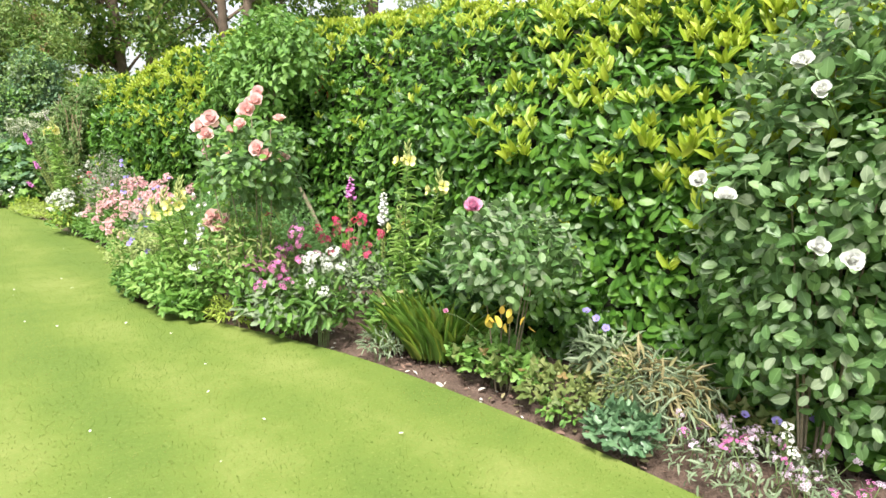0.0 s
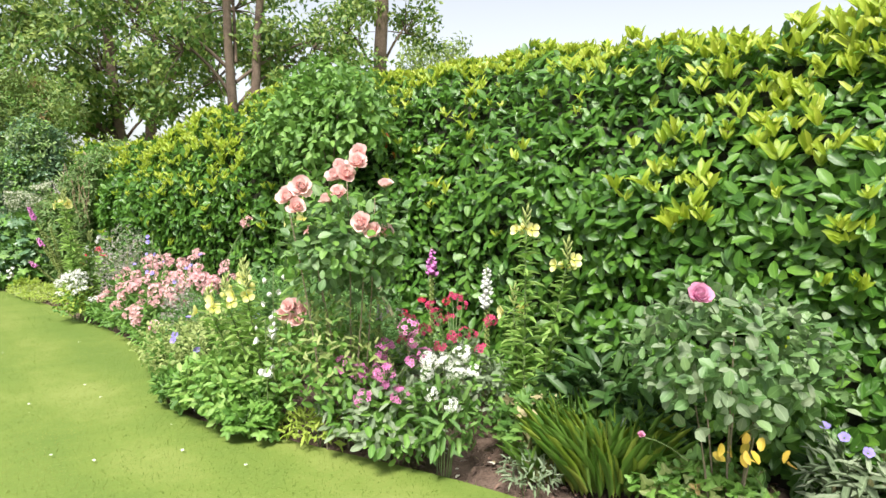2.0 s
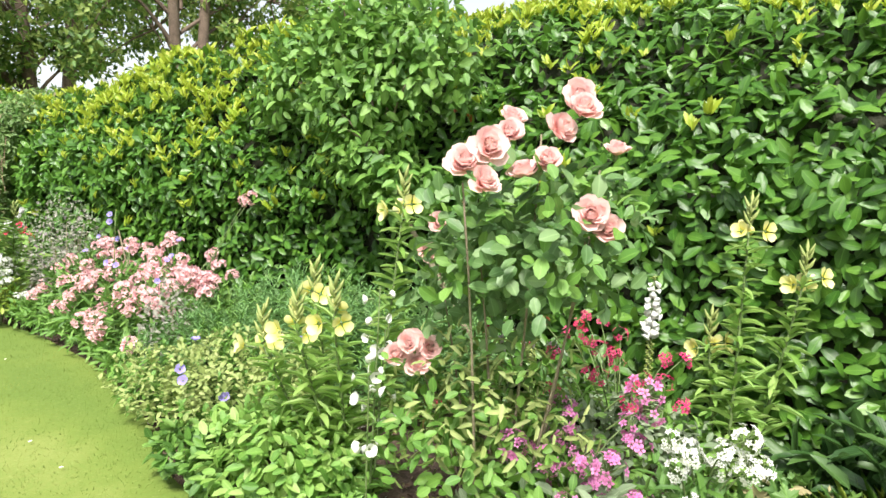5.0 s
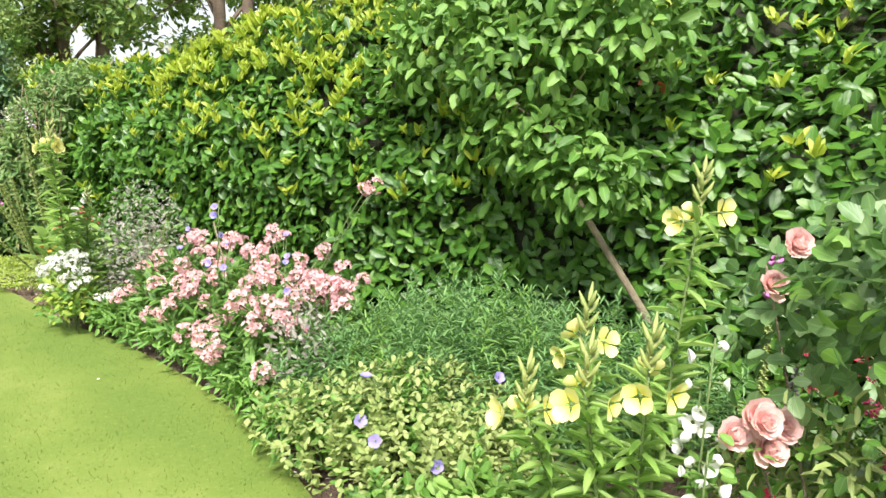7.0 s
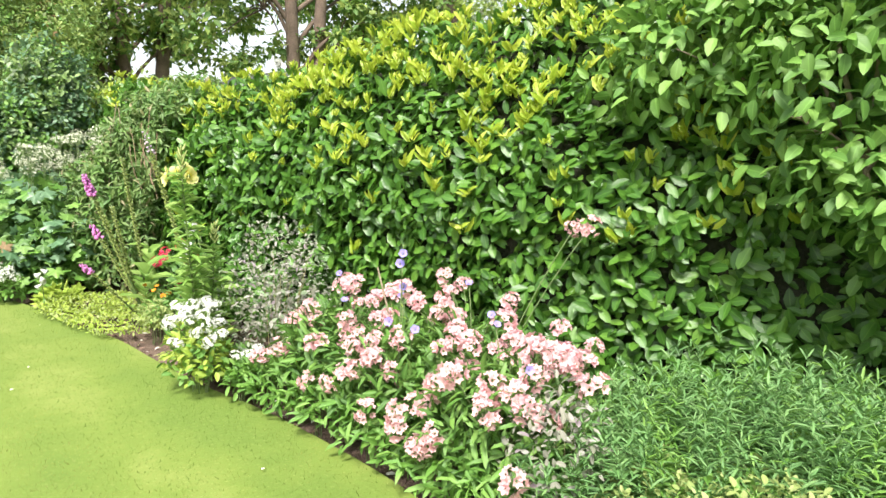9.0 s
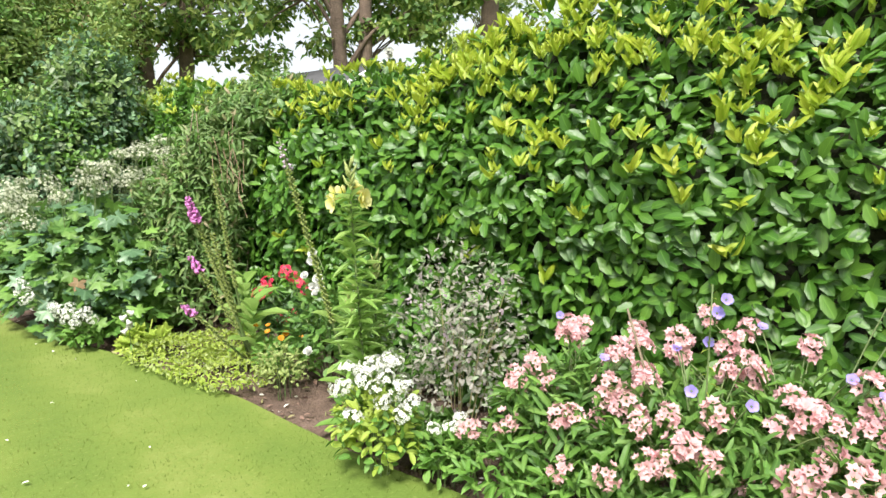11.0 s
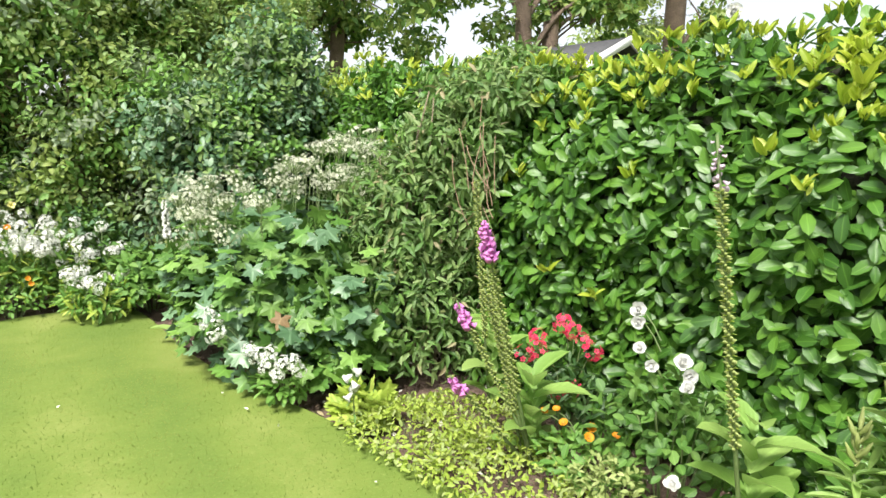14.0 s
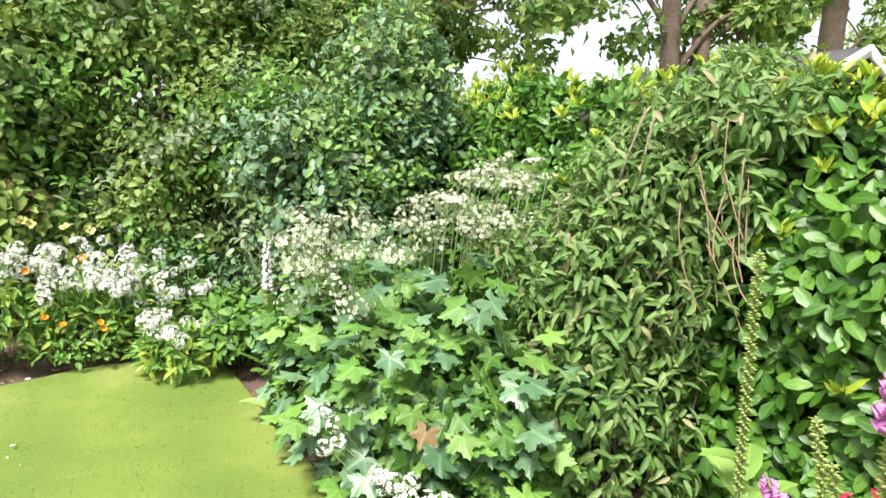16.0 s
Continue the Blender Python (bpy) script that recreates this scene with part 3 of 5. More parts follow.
def build_hedge(y0, y1, label, leaves, shoots, part_span=None):
    base = thing("hedge", (3.2, (y0 + y1) / 2, 0), label, "hedge")
    off = np.array(base.location)
    # solid core, its near-black colour standing in for shade among the twigs
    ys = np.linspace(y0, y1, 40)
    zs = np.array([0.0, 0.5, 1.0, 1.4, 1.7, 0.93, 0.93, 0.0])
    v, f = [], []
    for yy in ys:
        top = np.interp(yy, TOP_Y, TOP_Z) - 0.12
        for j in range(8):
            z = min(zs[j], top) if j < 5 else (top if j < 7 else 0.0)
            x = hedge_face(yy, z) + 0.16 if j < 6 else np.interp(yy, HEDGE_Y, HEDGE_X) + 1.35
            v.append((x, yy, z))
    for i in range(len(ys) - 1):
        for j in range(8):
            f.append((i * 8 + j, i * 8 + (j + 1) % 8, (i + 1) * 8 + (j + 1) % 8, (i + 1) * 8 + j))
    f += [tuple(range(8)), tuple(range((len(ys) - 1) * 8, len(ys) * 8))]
    core = Heap().raw(np.array(v) - off, f, np.zeros((len(v), 2)), "twig_shade")
    part("core", core, base, "solid core coloured near black as the shade among the hedge's twigs")

    def surface(k, top_share):
        y = rng.uniform(y0, y1, k)
        top = np.interp(y, TOP_Y, TOP_Z)
        z = top * (0.03 + 0.97 * rng.uniform(0, 1, k))
        x = hedge_face(y, z)
        up = rng.uniform(0, 1, k) < top_share
        xt = hedge_face(y, top)
        x = np.where(up, xt + rng.uniform(0, 1, k) * (np.interp(y, HEDGE_Y, HEDGE_X) + 1.42 - xt), x)
        z = np.where(up, top + 0.06 * np.sin(3 * x), z)
        p = np.stack([x, y, z], 1)
        out = np.stack([np.full(k, -1.0), 0 * y, 0.15 + 0.84 * np.maximum(z - 1.15, 0)], 1)
        out[up] = (-0.25, 0, 1)
        out = unit(out)
        swell = 0.085 * lumps(p, 3.2) + 0.06 * lumps(p + 3, 9)
        return p + out * swell[:, None], out, up

    p, out, up = surface(leaves, 0.27)
    depth = rng.uniform(0, 1, leaves) ** 1.5 * 0.17
    p = p - out * depth[:, None]
    way = rng.normal(0, 0.7, (leaves, 3)) * (0.35, 1, 0.8) + out * 0.25 + (0, 0, -0.15)
    way[up] += (0, 0, 0.35)
    nrm = out + (0, 0, 0.45) + rng.normal(0, 0.22, (leaves, 3))
    size = rng.uniform(0.062, 0.112, leaves)
    if part_span:
        near = np.flatnonzero((p[:, 1] > part_span[0]) & (p[:, 1] < part_span[1]) & (depth < 0.03) & (p[:, 2] < 1.7) & (p[:, 2] > 0.6))[:300]
        shapes = []
        for mat in ("laurel", "laurel", "laurel"):
            shapes.append(Heap().add(OVAL3, (0, 0, 0), (0, 1, 0), (0, 0, 1), 1.0, mat).mesh("leaf"))
        for i in near:
            part("leaf", pick(shapes), base, m=aimed(p[i] - off, way[i], nrm[i], size[i]))
        rest = np.setdiff1d(np.arange(leaves), near)
        p, way, nrm, size = p[rest], way[rest], nrm[rest], size[rest]
    # the hedge's back, on the neighbour's side
    k = leaves // 5
    by = rng.uniform(y0, y1, k)
    bz = np.interp(by, TOP_Y, TOP_Z) * rng.uniform(0.03, 1, k)
    behind = np.stack([np.interp(by, HEDGE_Y, HEDGE_X) + 1.38 + rng.uniform(0, 0.06, k), by, bz], 1)
    p, way = np.concatenate([p, behind]), np.concatenate([way, rng.normal(0, 0.7, (k, 3)) * (0.3, 1, 0.8)])
    nrm, size = np.concatenate([nrm, rng.normal(0, 0.2, (k, 3)) + (1, 0, 0.4)]), np.concatenate([size, rng.uniform(0.07, 0.12, k)])
    foliage = Heap().add(OVAL3, p - off, way, nrm, size, "laurel")
    # fresh upright shoots, most of them high on the hedge
    q, qo, qu = surface(shoots * 3, 0.42)
    high = q[:, 2] / np.interp(q[:, 1], TOP_Y, TOP_Z)
    chance = np.where(qu, 0.9, np.clip((high - 0.2) / 0.75, 0.1, 1) ** 2.3) * (0.45 + 0.75 * (lumps(q + 7, 2.1) > -0.1))
    drift = np.interp(q[:, 1], (0.5, 1.4, 2.3, 2.9, 3.4, 5.3, 6.0, 8.8, 9.8, 11.3), (1.0, 1.9, 1.8, 0.8, 0.25, 0.25, 1.8, 1.5, 0.35, 0.25))
    chance = chance * np.where(high < 0.9, np.where(high < 0.62, np.interp(q[:, 1], (7.0, 8.2), (1, 0.35)), 1) * drift * np.clip(0.75 + 0.9 * lumps(q + 2, 3.1), 0.1, 1.4), np.interp(drift, (0.3, 1), (0.6, 1)))
    keep = rng.uniform(0, 1, shoots * 3) < chance
    q, qo = (a[keep][:shoots] for a in (q, qo))
    k = len(q)
    new_growth = Heap()
    lift = rng.uniform(0.3, 1.0, k)
    vigour = rng.uniform(0.55, 1.1, k) * np.interp(q[:, 1], (3.0, 4.2, 6.5, 7.5), (1.15, 0.85, 0.85, 0.92))
    for j in range(7):
        a = rng.uniform(0, 6.28, k)
        d = np.stack([0.6 * np.cos(a), 0.6 * np.sin(a), lift * rng.uniform(0.5, 1.5, k)], 1) + qo * 0.45
        new_growth.add(LANCE, q - off + qo * 0.03 + rng.normal(0, 0.008, (k, 3)), d, qo + rng.normal(0, 0.4, (k, 3)), vigour * rng.uniform(0.06, 0.11, k), "laurel_new", 1.45)
    part("foliage", foliage, base, "glossy dark green oval laurel leaves", "stuff")
    part("new_growth", new_growth, base, "lime green young shoots", "stuff")
    return base


build_hedge(-3.0, 11.35, "tall clipped cherry laurel hedge with lime green new shoots", 58000, 5600, (8.2, 10.4))
build_hedge(11.38, 14.4, "low far laurel hedge behind the climbing plants", 11000, 260)

# ---- small builders for the plants ----
BROAD_LANCE = blade(0.3, 3, 0.12, 0.3, 0.45)
PRIM_LEAF = blade(0.22, 3, 0.12, 0.1, 0.45)



def dome(h, centre, radii, k, shape, size, mat, fill=0.45, low=-0.25, droop=0.0, loose=0.6, wide=1.0, bumpy=0.16):
    d = rand_dirs(k, low)
    r = rng.uniform(fill, 1, k) ** 0.6 * (1 + bumpy * lumps(d * 2.2 + np.asarray(centre) * 3, 2.0))
    p = np.asarray(centre) + d * np.asarray(radii) * r[:, None]
    p[:, 2] = np.maximum(p[:, 2], 0.02)
    way = d * 0.55 + rng.normal(0, loose + 0.2, (k, 3)) + (0, 0, -droop)
    h.add(shape, p, way, d * 0.9 + (0, 0, 0.75) + rng.normal(0, 0.3, (k, 3)), rng.uniform(0.7, 1.2, k) * size, mat, wide)
    return p


def stems(base, k, reach, top, thick, mat="green_stem", spread=0.04):
    """Stems, each a part, from the root to points inside the foliage."""
    for _ in range(k):
        a, r = rng.uniform(0, 6.28), math.sqrt(rng.uniform(0, 1))
        e = np.array((reach[0] * r * math.cos(a), reach[1] * r * math.sin(a), top * rng.uniform(0.65, 1.0)))
        s = np.array((spread * math.cos(a), spread * math.sin(a), -0.03))
        part("stem", Heap().tube(bent(s, e, (0, 0, 0.04)), np.linspace(thick, thick * 0.45, 5), mat, 5), base)


def bush(name, label, category, at, radii, height, k, shape, size, mat, stem_mat="green_stem", stem_count=7, thick=0.005, group="", low=-0.35, droop=0.0, fill=0.35, second=None, wide=1.0, own=40, depth=0.55):
    base = thing(name, (*at, 0), label, category, group)
    stems(base, min(stem_count, 12), (radii[0] * 0.7, radii[1] * 0.7), height * 0.85, thick, stem_mat)
    fo = Heap()
    rz = height * depth
    dome(fo, (0, 0, height - rz), (*radii, rz), k, shape, size, mat, fill, low, droop, wide=wide)
    if second:
        dome(fo, (0, 0, height - rz), (*radii, rz), int(k * second[1]), shape, size, second[0], 0.75, low, droop, wide=wide)
    part("foliage", fo, base, "", "stuff")
    # the outermost leaves, each a piece of its own
    one = Heap().add(shape, (0, 0, 0), (0, 1, 0), (0, 0, 1), 1.0, mat, wide).mesh("leaf")
    d = rand_dirs(own, -0.1)
    d[:, 0] = -np.abs(d[:, 0])
    for q in d:
        p = np.array((0, 0, height - rz)) + q * (*radii, rz) * rng.uniform(0.9, 1.06)
        p[2] = max(p[2], 0.03)
        part("leaf", one, base, m=aimed(p, q + rng.normal(0, 0.5, 3), q * 0.5 + (0, 0, 1), size * rng.uniform(0.8, 1.2)))
    return base


def feathered(name, label, category, at, radii, height, shoots, per, size, mats, shape=LANCE, lean=0.35, wide=1.0):
    """A clump of upright leafy shoots, each clothed to its tip."""
    base = thing(name, (*at, 0), label, category)
    stems(base, 12, (radii[0] * 0.7, radii[1] * 0.7), height * 0.8, 0.003)
    fo = Heap()
    a, r = rng.uniform(0, 6.28, shoots), np.sqrt(rng.uniform(0, 1, shoots))
    foot = np.stack([radii[0] * r * np.cos(a) * 0.8, radii[1] * r * np.sin(a) * 0.8, 0 * a], 1)
    tall = height * (1 - 0.42 * r ** 2.2) * rng.uniform(0.8, 1.1, shoots)
    tip = np.stack([foot[:, 0] * 1.25 + rng.normal(0, lean * 0.14, shoots), foot[:, 1] * 1.25 + rng.normal(0, lean * 0.14, shoots), tall], 1)
    kind = rng.choice(len(mats), shoots, p=[q for _, q in mats])
    for j, (mat, _) in enumerate(mats):
        mine = kind == j
        c = int(mine.sum())
        t = np.tile(1 - 0.72 * (np.arange(per) / per) ** 1.2, c)[:, None]
        p = np.repeat(foot[mine], per, 0) * (1 - t) + np.repeat(tip[mine], per, 0) * t
        b = np.tile(np.arange(per) * 2.4, c) + np.repeat(rng.uniform(0, 6.28, c), per)
        way = np.stack([np.cos(b), np.sin(b), 0.25 + 1.3 * (t[:, 0] > 0.93) + rng.normal(0, 0.3, len(b))], 1)
        fo.add(shape, p, way, np.stack([0 * b, 0 * b, 1 + 0 * b], 1) + rng.normal(0, 0.2, (len(b), 3)), size * (1.1 - 0.5 * t[:, 0]) * rng.uniform(0.7, 1.25, len(b)), mat, wide)
    part("foliage", fo, base, "", "stuff")
    return base


def blooms(base, name, meshes, places, size, face=None, stalk=0.0, stem_mat="green_stem", label="", jitter=0.5):
    """Sets blooms at places, given in the world, under a plant; each on its own stalk."""
    o = np.array(base.location)
    for p in places:
        p = np.array(p) - o
        f = np.array(face if face is not None else (-0.55, -0.45, 0.75)) + rng.normal(0, 0.25 * jitter * 2, 3)
        ob = part(name, pick(meshes), base, label, m=facing(p, f, size * rng.uniform(0.88, 1.12), rng.uniform(0, 360)))
        if ob.data.name in PETAL_OF:
            add_petals(ob, PETAL_OF[ob.data.name])
        if stalk:
            root = np.array((p[0] * 0.45, p[1] * 0.45, max(0.0, p[2] - stalk)))
            st = part("stalk", Heap().tube(bent(root, p - 0.012 * unit(f), (0, 0, 0.02), 4), (0.0035, 0.003, 0.0028, 0.0025), stem_mat, 4), ob)
            st.matrix_parent_inverse = ob.matrix_basis.inverted()


def leafy_spire(base, foot, head, k, size, shape, mat, thick=0.008, z_from=0.12, stem_mat="green_stem", droop=0.2, curve=(0, 0, 0), taper=0.55):
    """An upright stem clothed with leaves in a spiral; foot and head in the plant's own space."""
    line = bent(foot, head, curve, 7)
    part("stem", Heap().tube(line, np.linspace(thick, thick * 0.5, 7), stem_mat, 6), base)
    t = z_from + (1 - z_from) * (np.arange(k) + 0.5) / k
    pts = np.stack([np.interp(t, np.linspace(0, 1, 7), line[:, i]) for i in range(3)], 1)
    a = np.arange(k) * 2.4 + rng.normal(0, 0.25, k)
    way = np.stack([np.cos(a), np.sin(a), 0.35 - droop + rng.normal(0, 0.35, k)], 1) + rng.normal(0, 0.2, (k, 3))
    part("leaves", Heap().add(shape, pts, way, (0, 0, 1), size * (1 - taper * t) * rng.uniform(0.6, 1.2, k), mat), base, "", "stuff")


def rosette(base, k, size, mat, shape=BROAD, lift=0.5, at=(0, 0, 0.02), low=0.0):
    """Large basal leaves, each a piece of its own."""
    mesh = Heap().add(shape, (0, 0, 0), (0, 1, 0), (0, 0, 1), 1.0, mat).mesh("leaf")
    for i in range(k):
        a = i * 2.4 + rng.normal(0, 0.2)
        part("leaf", mesh, base, m=aimed(np.array(at) + (0, 0, low * i / k), (math.cos(a), math.sin(a), lift * rng.uniform(0.5, 1.3)), (0, 0, 1), size * rng.uniform(0.7, 1.15)))


def foxglove(at, tops, label, bell_mat, bells_from, pod_share=1.0, leaves=9, leaf_size=0.26, group="foxgloves", bell_len=0.09, leaf_rise=0.3):
    """Tall spires: seed pods below and bells towards the tip."""
    base = thing("foxglove", (*at, 0), label, "foxglove", group)
    o = np.array(base.location)
    for top, with_bells in tops:
        line = bent((rng.normal(0, 0.02), rng.normal(0, 0.02), 0), np.array(top) - o, (0, 0, 0), 6)
        part("stem", Heap().tube(line, np.linspace(0.009, 0.004, 6), "green_stem", 6), base)
        ht = top[2]
        ts = np.arange(0.34, 0.99, 0.0085 / max(ht, 0.4))
        pods = Heap()
        for i, t in enumerate(ts):
            p = np.array([np.interp(t, np.linspace(0, 1, 6), line[:, c]) for c in range(3)])
            a = i * 2.4
            d = np.array((math.cos(a), math.sin(a), 0.25))
            if with_bells and bells_from < t < with_bells:
                for turn in ((0.0, 2.1, 4.2) if bell_len < 0.07 else (0.0,)):
                    d = np.array((math.cos(a + turn + rng.normal(0, 0.6)), math.sin(a + turn + rng.normal(0, 0.6)), 0.25))
                    part("bell", BELLS[bell_mat], base, m=facing(p + d * 0.006, (d[0], d[1], -0.6 + rng.normal(0, 0.15)), bell_len / 0.09 * rng.uniform(0.85, 1.05) * (0.42 if bell_mat == "mauve_petal" else 0.95) * (1.0 - 0.5 * (t - bells_from) / max(with_bells - bells_from, 0.01))))
            else:
                w = 0.011 * (1.15 - t)
                pods.tube([p + d * 0.003, p + d * 0.011, p + d * 0.022], (0.003, 0.0045 + w * 0.25, 0.001), "pod", 5)
                pods.tube([p - d * (0.003, 0.003, -0.003), p - d * (0.01, 0.01, -0.01), p - d * (0.02, 0.02, -0.02)], (0.003, 0.0042 + w * 0.25, 0.001), "pod", 5)
                pods.add(SIMPLE, p, (-d[1], d[0], 0.3), (0, 0, 1), 0.026, "lime_leaf", 0.5)
        part("pod_spike", pods, base, "yellowish green seed pods", "stuff")
    rosette(base, leaves, leaf_size, "primrose_leaf", BROAD, 1.0, (0, 0, 0.03), leaf_rise)
    return base


def evening_primrose(at, tops, label, leaf_size=0.13, k=46, flowers=5, mat="primrose_leaf", every=True):
    base = thing("evening_primrose", (*at, 0), label, "flower", "evening primroses")
    o = np.array(base.location)
    for top in tops:
        tip = np.array(top) - o
        leafy_spire(base, (tip[0] * 0.25, tip[1] * 0.25, 0), tip - (0, 0, 0.02), int(2.1 * k * top[2]), leaf_size, PRIM_LEAF, mat, 0.008, 0.08, droop=0.05, taper=0.45)
        for i in range(9):
            a = i * 2.4
            p = tip + (0, 0, 0.012 * i)
            part("bud", Heap().tube([p, p + (0.016 * math.cos(a), 0.016 * math.sin(a), 0.02), p + (0.03 * math.cos(a), 0.03 * math.sin(a), 0.05)], (0.004, 0.008, 0.002), "pod", 5), base, "pale green pointed bud")
        for i in range(flowers if every or top is tops[0] else 0):
            a = i * 2.2 + rng.uniform(0, 1)
            d = np.array((math.cos(a) - 0.35, math.sin(a) - 0.25, rng.uniform(-0.25, 0.45)))
            p = tip + d * 0.055 + (0, 0, -0.02 - 0.02 * (i % 2))
            part("bloom", YELLOW[(0, 1, 0, 2)[i % 4]], base, m=facing(p, d, rng.uniform(0.8, 1.1), rng.uniform(0, 360)))
    return base


def clear_blooms(base, region, k, meshes, size, name="flower_head", stalk=0.25, face=(-0.25, -0.25, 1), label=""):
    """Flower heads scattered over a box (x0, x1, y0, y1, z0, z1) in the world."""
    x0, x1, y0, y1, z0, z1 = region
    pts = np.stack([rng.uniform(x0, x1, k), rng.uniform(y0, y1, k), rng.uniform(z0, z1, k)], 1)
    o = np.array(base.location)
    for p in pts:
        q = p - o
        f = np.array(face) + rng.normal(0, 0.3, 3)
        ob = part(name, pick(meshes), base, label, m=facing(q, f, size * rng.uniform(0.8, 1.2), rng.uniform(0, 360)))
        if stalk:
            s = Heap().tube(bent(q - (rng.normal(0, 0.03), rng.normal(0, 0.03), stalk), q, (0, 0, 0), 3), 0.0025, "green_stem", 4)
            part("stalk", s, ob).matrix_parent_inverse = ob.matrix_basis.inverted()

# ---- border, first stretch: white rose, low flowers, iris, pink rose ----
b = bush("rose_bush", "tall white rose bush with blue-green leaves beside the hedge", "rose bush", (3.1, 1.05), (0.47, 0.56), 2.1, 4600, OVAL, 0.064, "rose_leaf", "woody_stem", 8, 0.008, "roses", low=-0.92, wide=1.35, depth=0.44, second=("grey_leaf", 0.15), own=90)
blooms(b, "bloom", ROSES["white_petal"], [(2.55, 1.02, 1.59), (2.52, 1.08, 1.68), (2.58, 0.97, 1.06), (2.55, 0.85, 1.04), (2.6, 1.33, 1.2), (2.62, 1.46, 1.25), (2.75, 0.7, 1.4), (2.9, 1.1, 1.86)], 0.066, (-0.8, -0.4, 0.5), 0.15)
b = bush("dianthus", "low clump of pink and white dianthus on bare soil", "flower", (2.8, 1.15), (0.3, 0.42), 0.15, 560, LANCE, 0.05, "grey_leaf", stem_count=14, thick=0.002)
clear_blooms(b, (2.6, 3.05, 0.7, 1.5, 0.1, 0.22), 54, MAUVE_HEADS + PHLOX[:1], 0.75, stalk=0.1)
clear_blooms(b, (2.7, 2.85, 1.0, 1.15, 0.2, 0.3), 3, WHITE_HEADS, 0.5, stalk=0.2)
b = bush("columbine", "low rounded clump of lobed blue-green leaves at the lawn edge", "plant", (2.62, 1.68), (0.17, 0.17), 0.2, 130, LOBED3, 0.06, "blue_leaf", stem_count=10, thick=0.002)
bush("columbine", "thin pale seed stalks rising over columbine leaves", "plant", (2.74, 1.8), (0.08, 0.08), 0.42, 170, OVAL, 0.022, "olive_leaf", stem_count=9, thick=0.002)
bush("groundsel", "small green seedling on the bare soil", "plant", (2.62, 2.05), (0.1, 0.12), 0.1, 90, OVAL, 0.035, "fresh_leaf", stem_count=6, thick=0.002)
b = bush("geranium", "small trailing clump of green leaves on the soil", "plant", (3.15, 1.28), (0.2, 0.25), 0.2, 130, LOBED3, 0.05, "olive_leaf", stem_count=10, thick=0.002)
blooms(b, "bloom", VIOLET, [(3.05, 1.2, 0.2), (3.0, 1.32, 0.2), (3.2, 1.1, 0.22)], 0.9, None, 0.08)


def strap_clump(name, label, at, k, ln, mats, wide=1.0, lean=0.9, group="", shape=STRAP, foot_r=0.09):
    base = thing(name, (*at, 0), label, "plant", group)
    for mat, share in mats:
        c = int(k * share)
        a = rng.uniform(0, 6.28, c)
        foot = np.stack([foot_r * np.cos(a + 0.4) * rng.uniform(0, 1, c), foot_r * np.sin(a + 0.4) * rng.uniform(0, 1, c), 0 * a], 1)
        way = np.stack([lean * np.cos(a) * rng.uniform(0.2, 1, c), lean * np.sin(a) * rng.uniform(0.2, 1, c), np.ones(c)], 1)
        up = np.stack([-np.cos(a), -np.sin(a), 0.4 + 0 * a], 1) + rng.normal(0, 0.8, (c, 3)) + (-0.5, -0.5, 0.5)
        part("leaves", Heap().add(shape, foot, way, up, ln * rng.uniform(0.55, 1.15, c), mat, wide), base, "", "stuff")
    return base


bush("iris", "iris clump with arching straw-coloured fading leaves", "plant", (3.0, 1.72), (0.24, 0.26), 0.34, 300, NARROW, 0.13, "straw_leaf", "straw_leaf", 10, 0.003, low=-0.3, droop=0.7, wide=0.9, second=("grey_leaf", 1.2))
bush("iris", "iris clump with grey-green drooping leaves", "plant", (3.08, 2.05), (0.2, 0.22), 0.36, 220, LANCE, 0.12, "grey_leaf", stem_count=10, thick=0.003, droop=0.3, second=("straw_leaf", 0.3))
b = bush("cornflower", "blue cornflowers on thin stems before the hedge", "flower", (3.1, 2.22), (0.1, 0.12), 0.36, 60, LANCE, 0.08, "grey_leaf", stem_count=6, thick=0.002)
blooms(b, "bloom", VIOLET, [(3.05, 2.2, 0.42), (3.0, 2.1, 0.4), (3.06, 2.28, 0.44)], 1.0, None, 0.1)
b = bush("rose_bush", "rose bush with one pink bloom and yellowing lower leaves", "rose bush", (2.66, 2.5), (0.36, 0.4), 1.03, 760, OVAL, 0.06, "rose_leaf", "woody_stem", 6, 0.006, "roses", low=-0.8, wide=1.35, depth=0.27, second=("grey_leaf", 0.3), own=80)
blooms(b, "bloom", ROSES["pink_rose_petal"], [(2.35, 2.5, 1.03)], 0.085, (-0.6, -0.6, 0.6), 0.1)
blooms(b, "bloom", ROSES["pink_rose_petal"], [(2.42, 2.75, 0.42)], 0.028, (-0.6, -0.6, 0.6), 0.1)
h = Heap()
h.add(OVAL, np.array([(2.46, 2.31, 0.5)]) - (2.66, 2.5, 0) + rng.normal(0, 0.075, (15, 3)), rng.normal(0, 0.6, (15, 3)) + (0, 0, -0.8), rng.normal(0, 1, (15, 3)), 0.052, "yellow_leaf", 1.25)
part("yellow_leaves", h, b, "yellowed fading leaves")
b = bush("strawberry", "low spreading plant with toothed green leaves over the soil", "plant", (2.72, 2.6), (0.2, 0.36), 0.28, 380, LOBED3, 0.06, "fresh_leaf", stem_count=16, thick=0.002, second=("olive_leaf", 0.25))
b = bush("geranium", "low soft clump with small lobed leaves", "plant", (2.72, 2.15), (0.2, 0.22), 0.22, 180, LOBED3, 0.05, "olive_leaf", stem_count=10, thick=0.002)
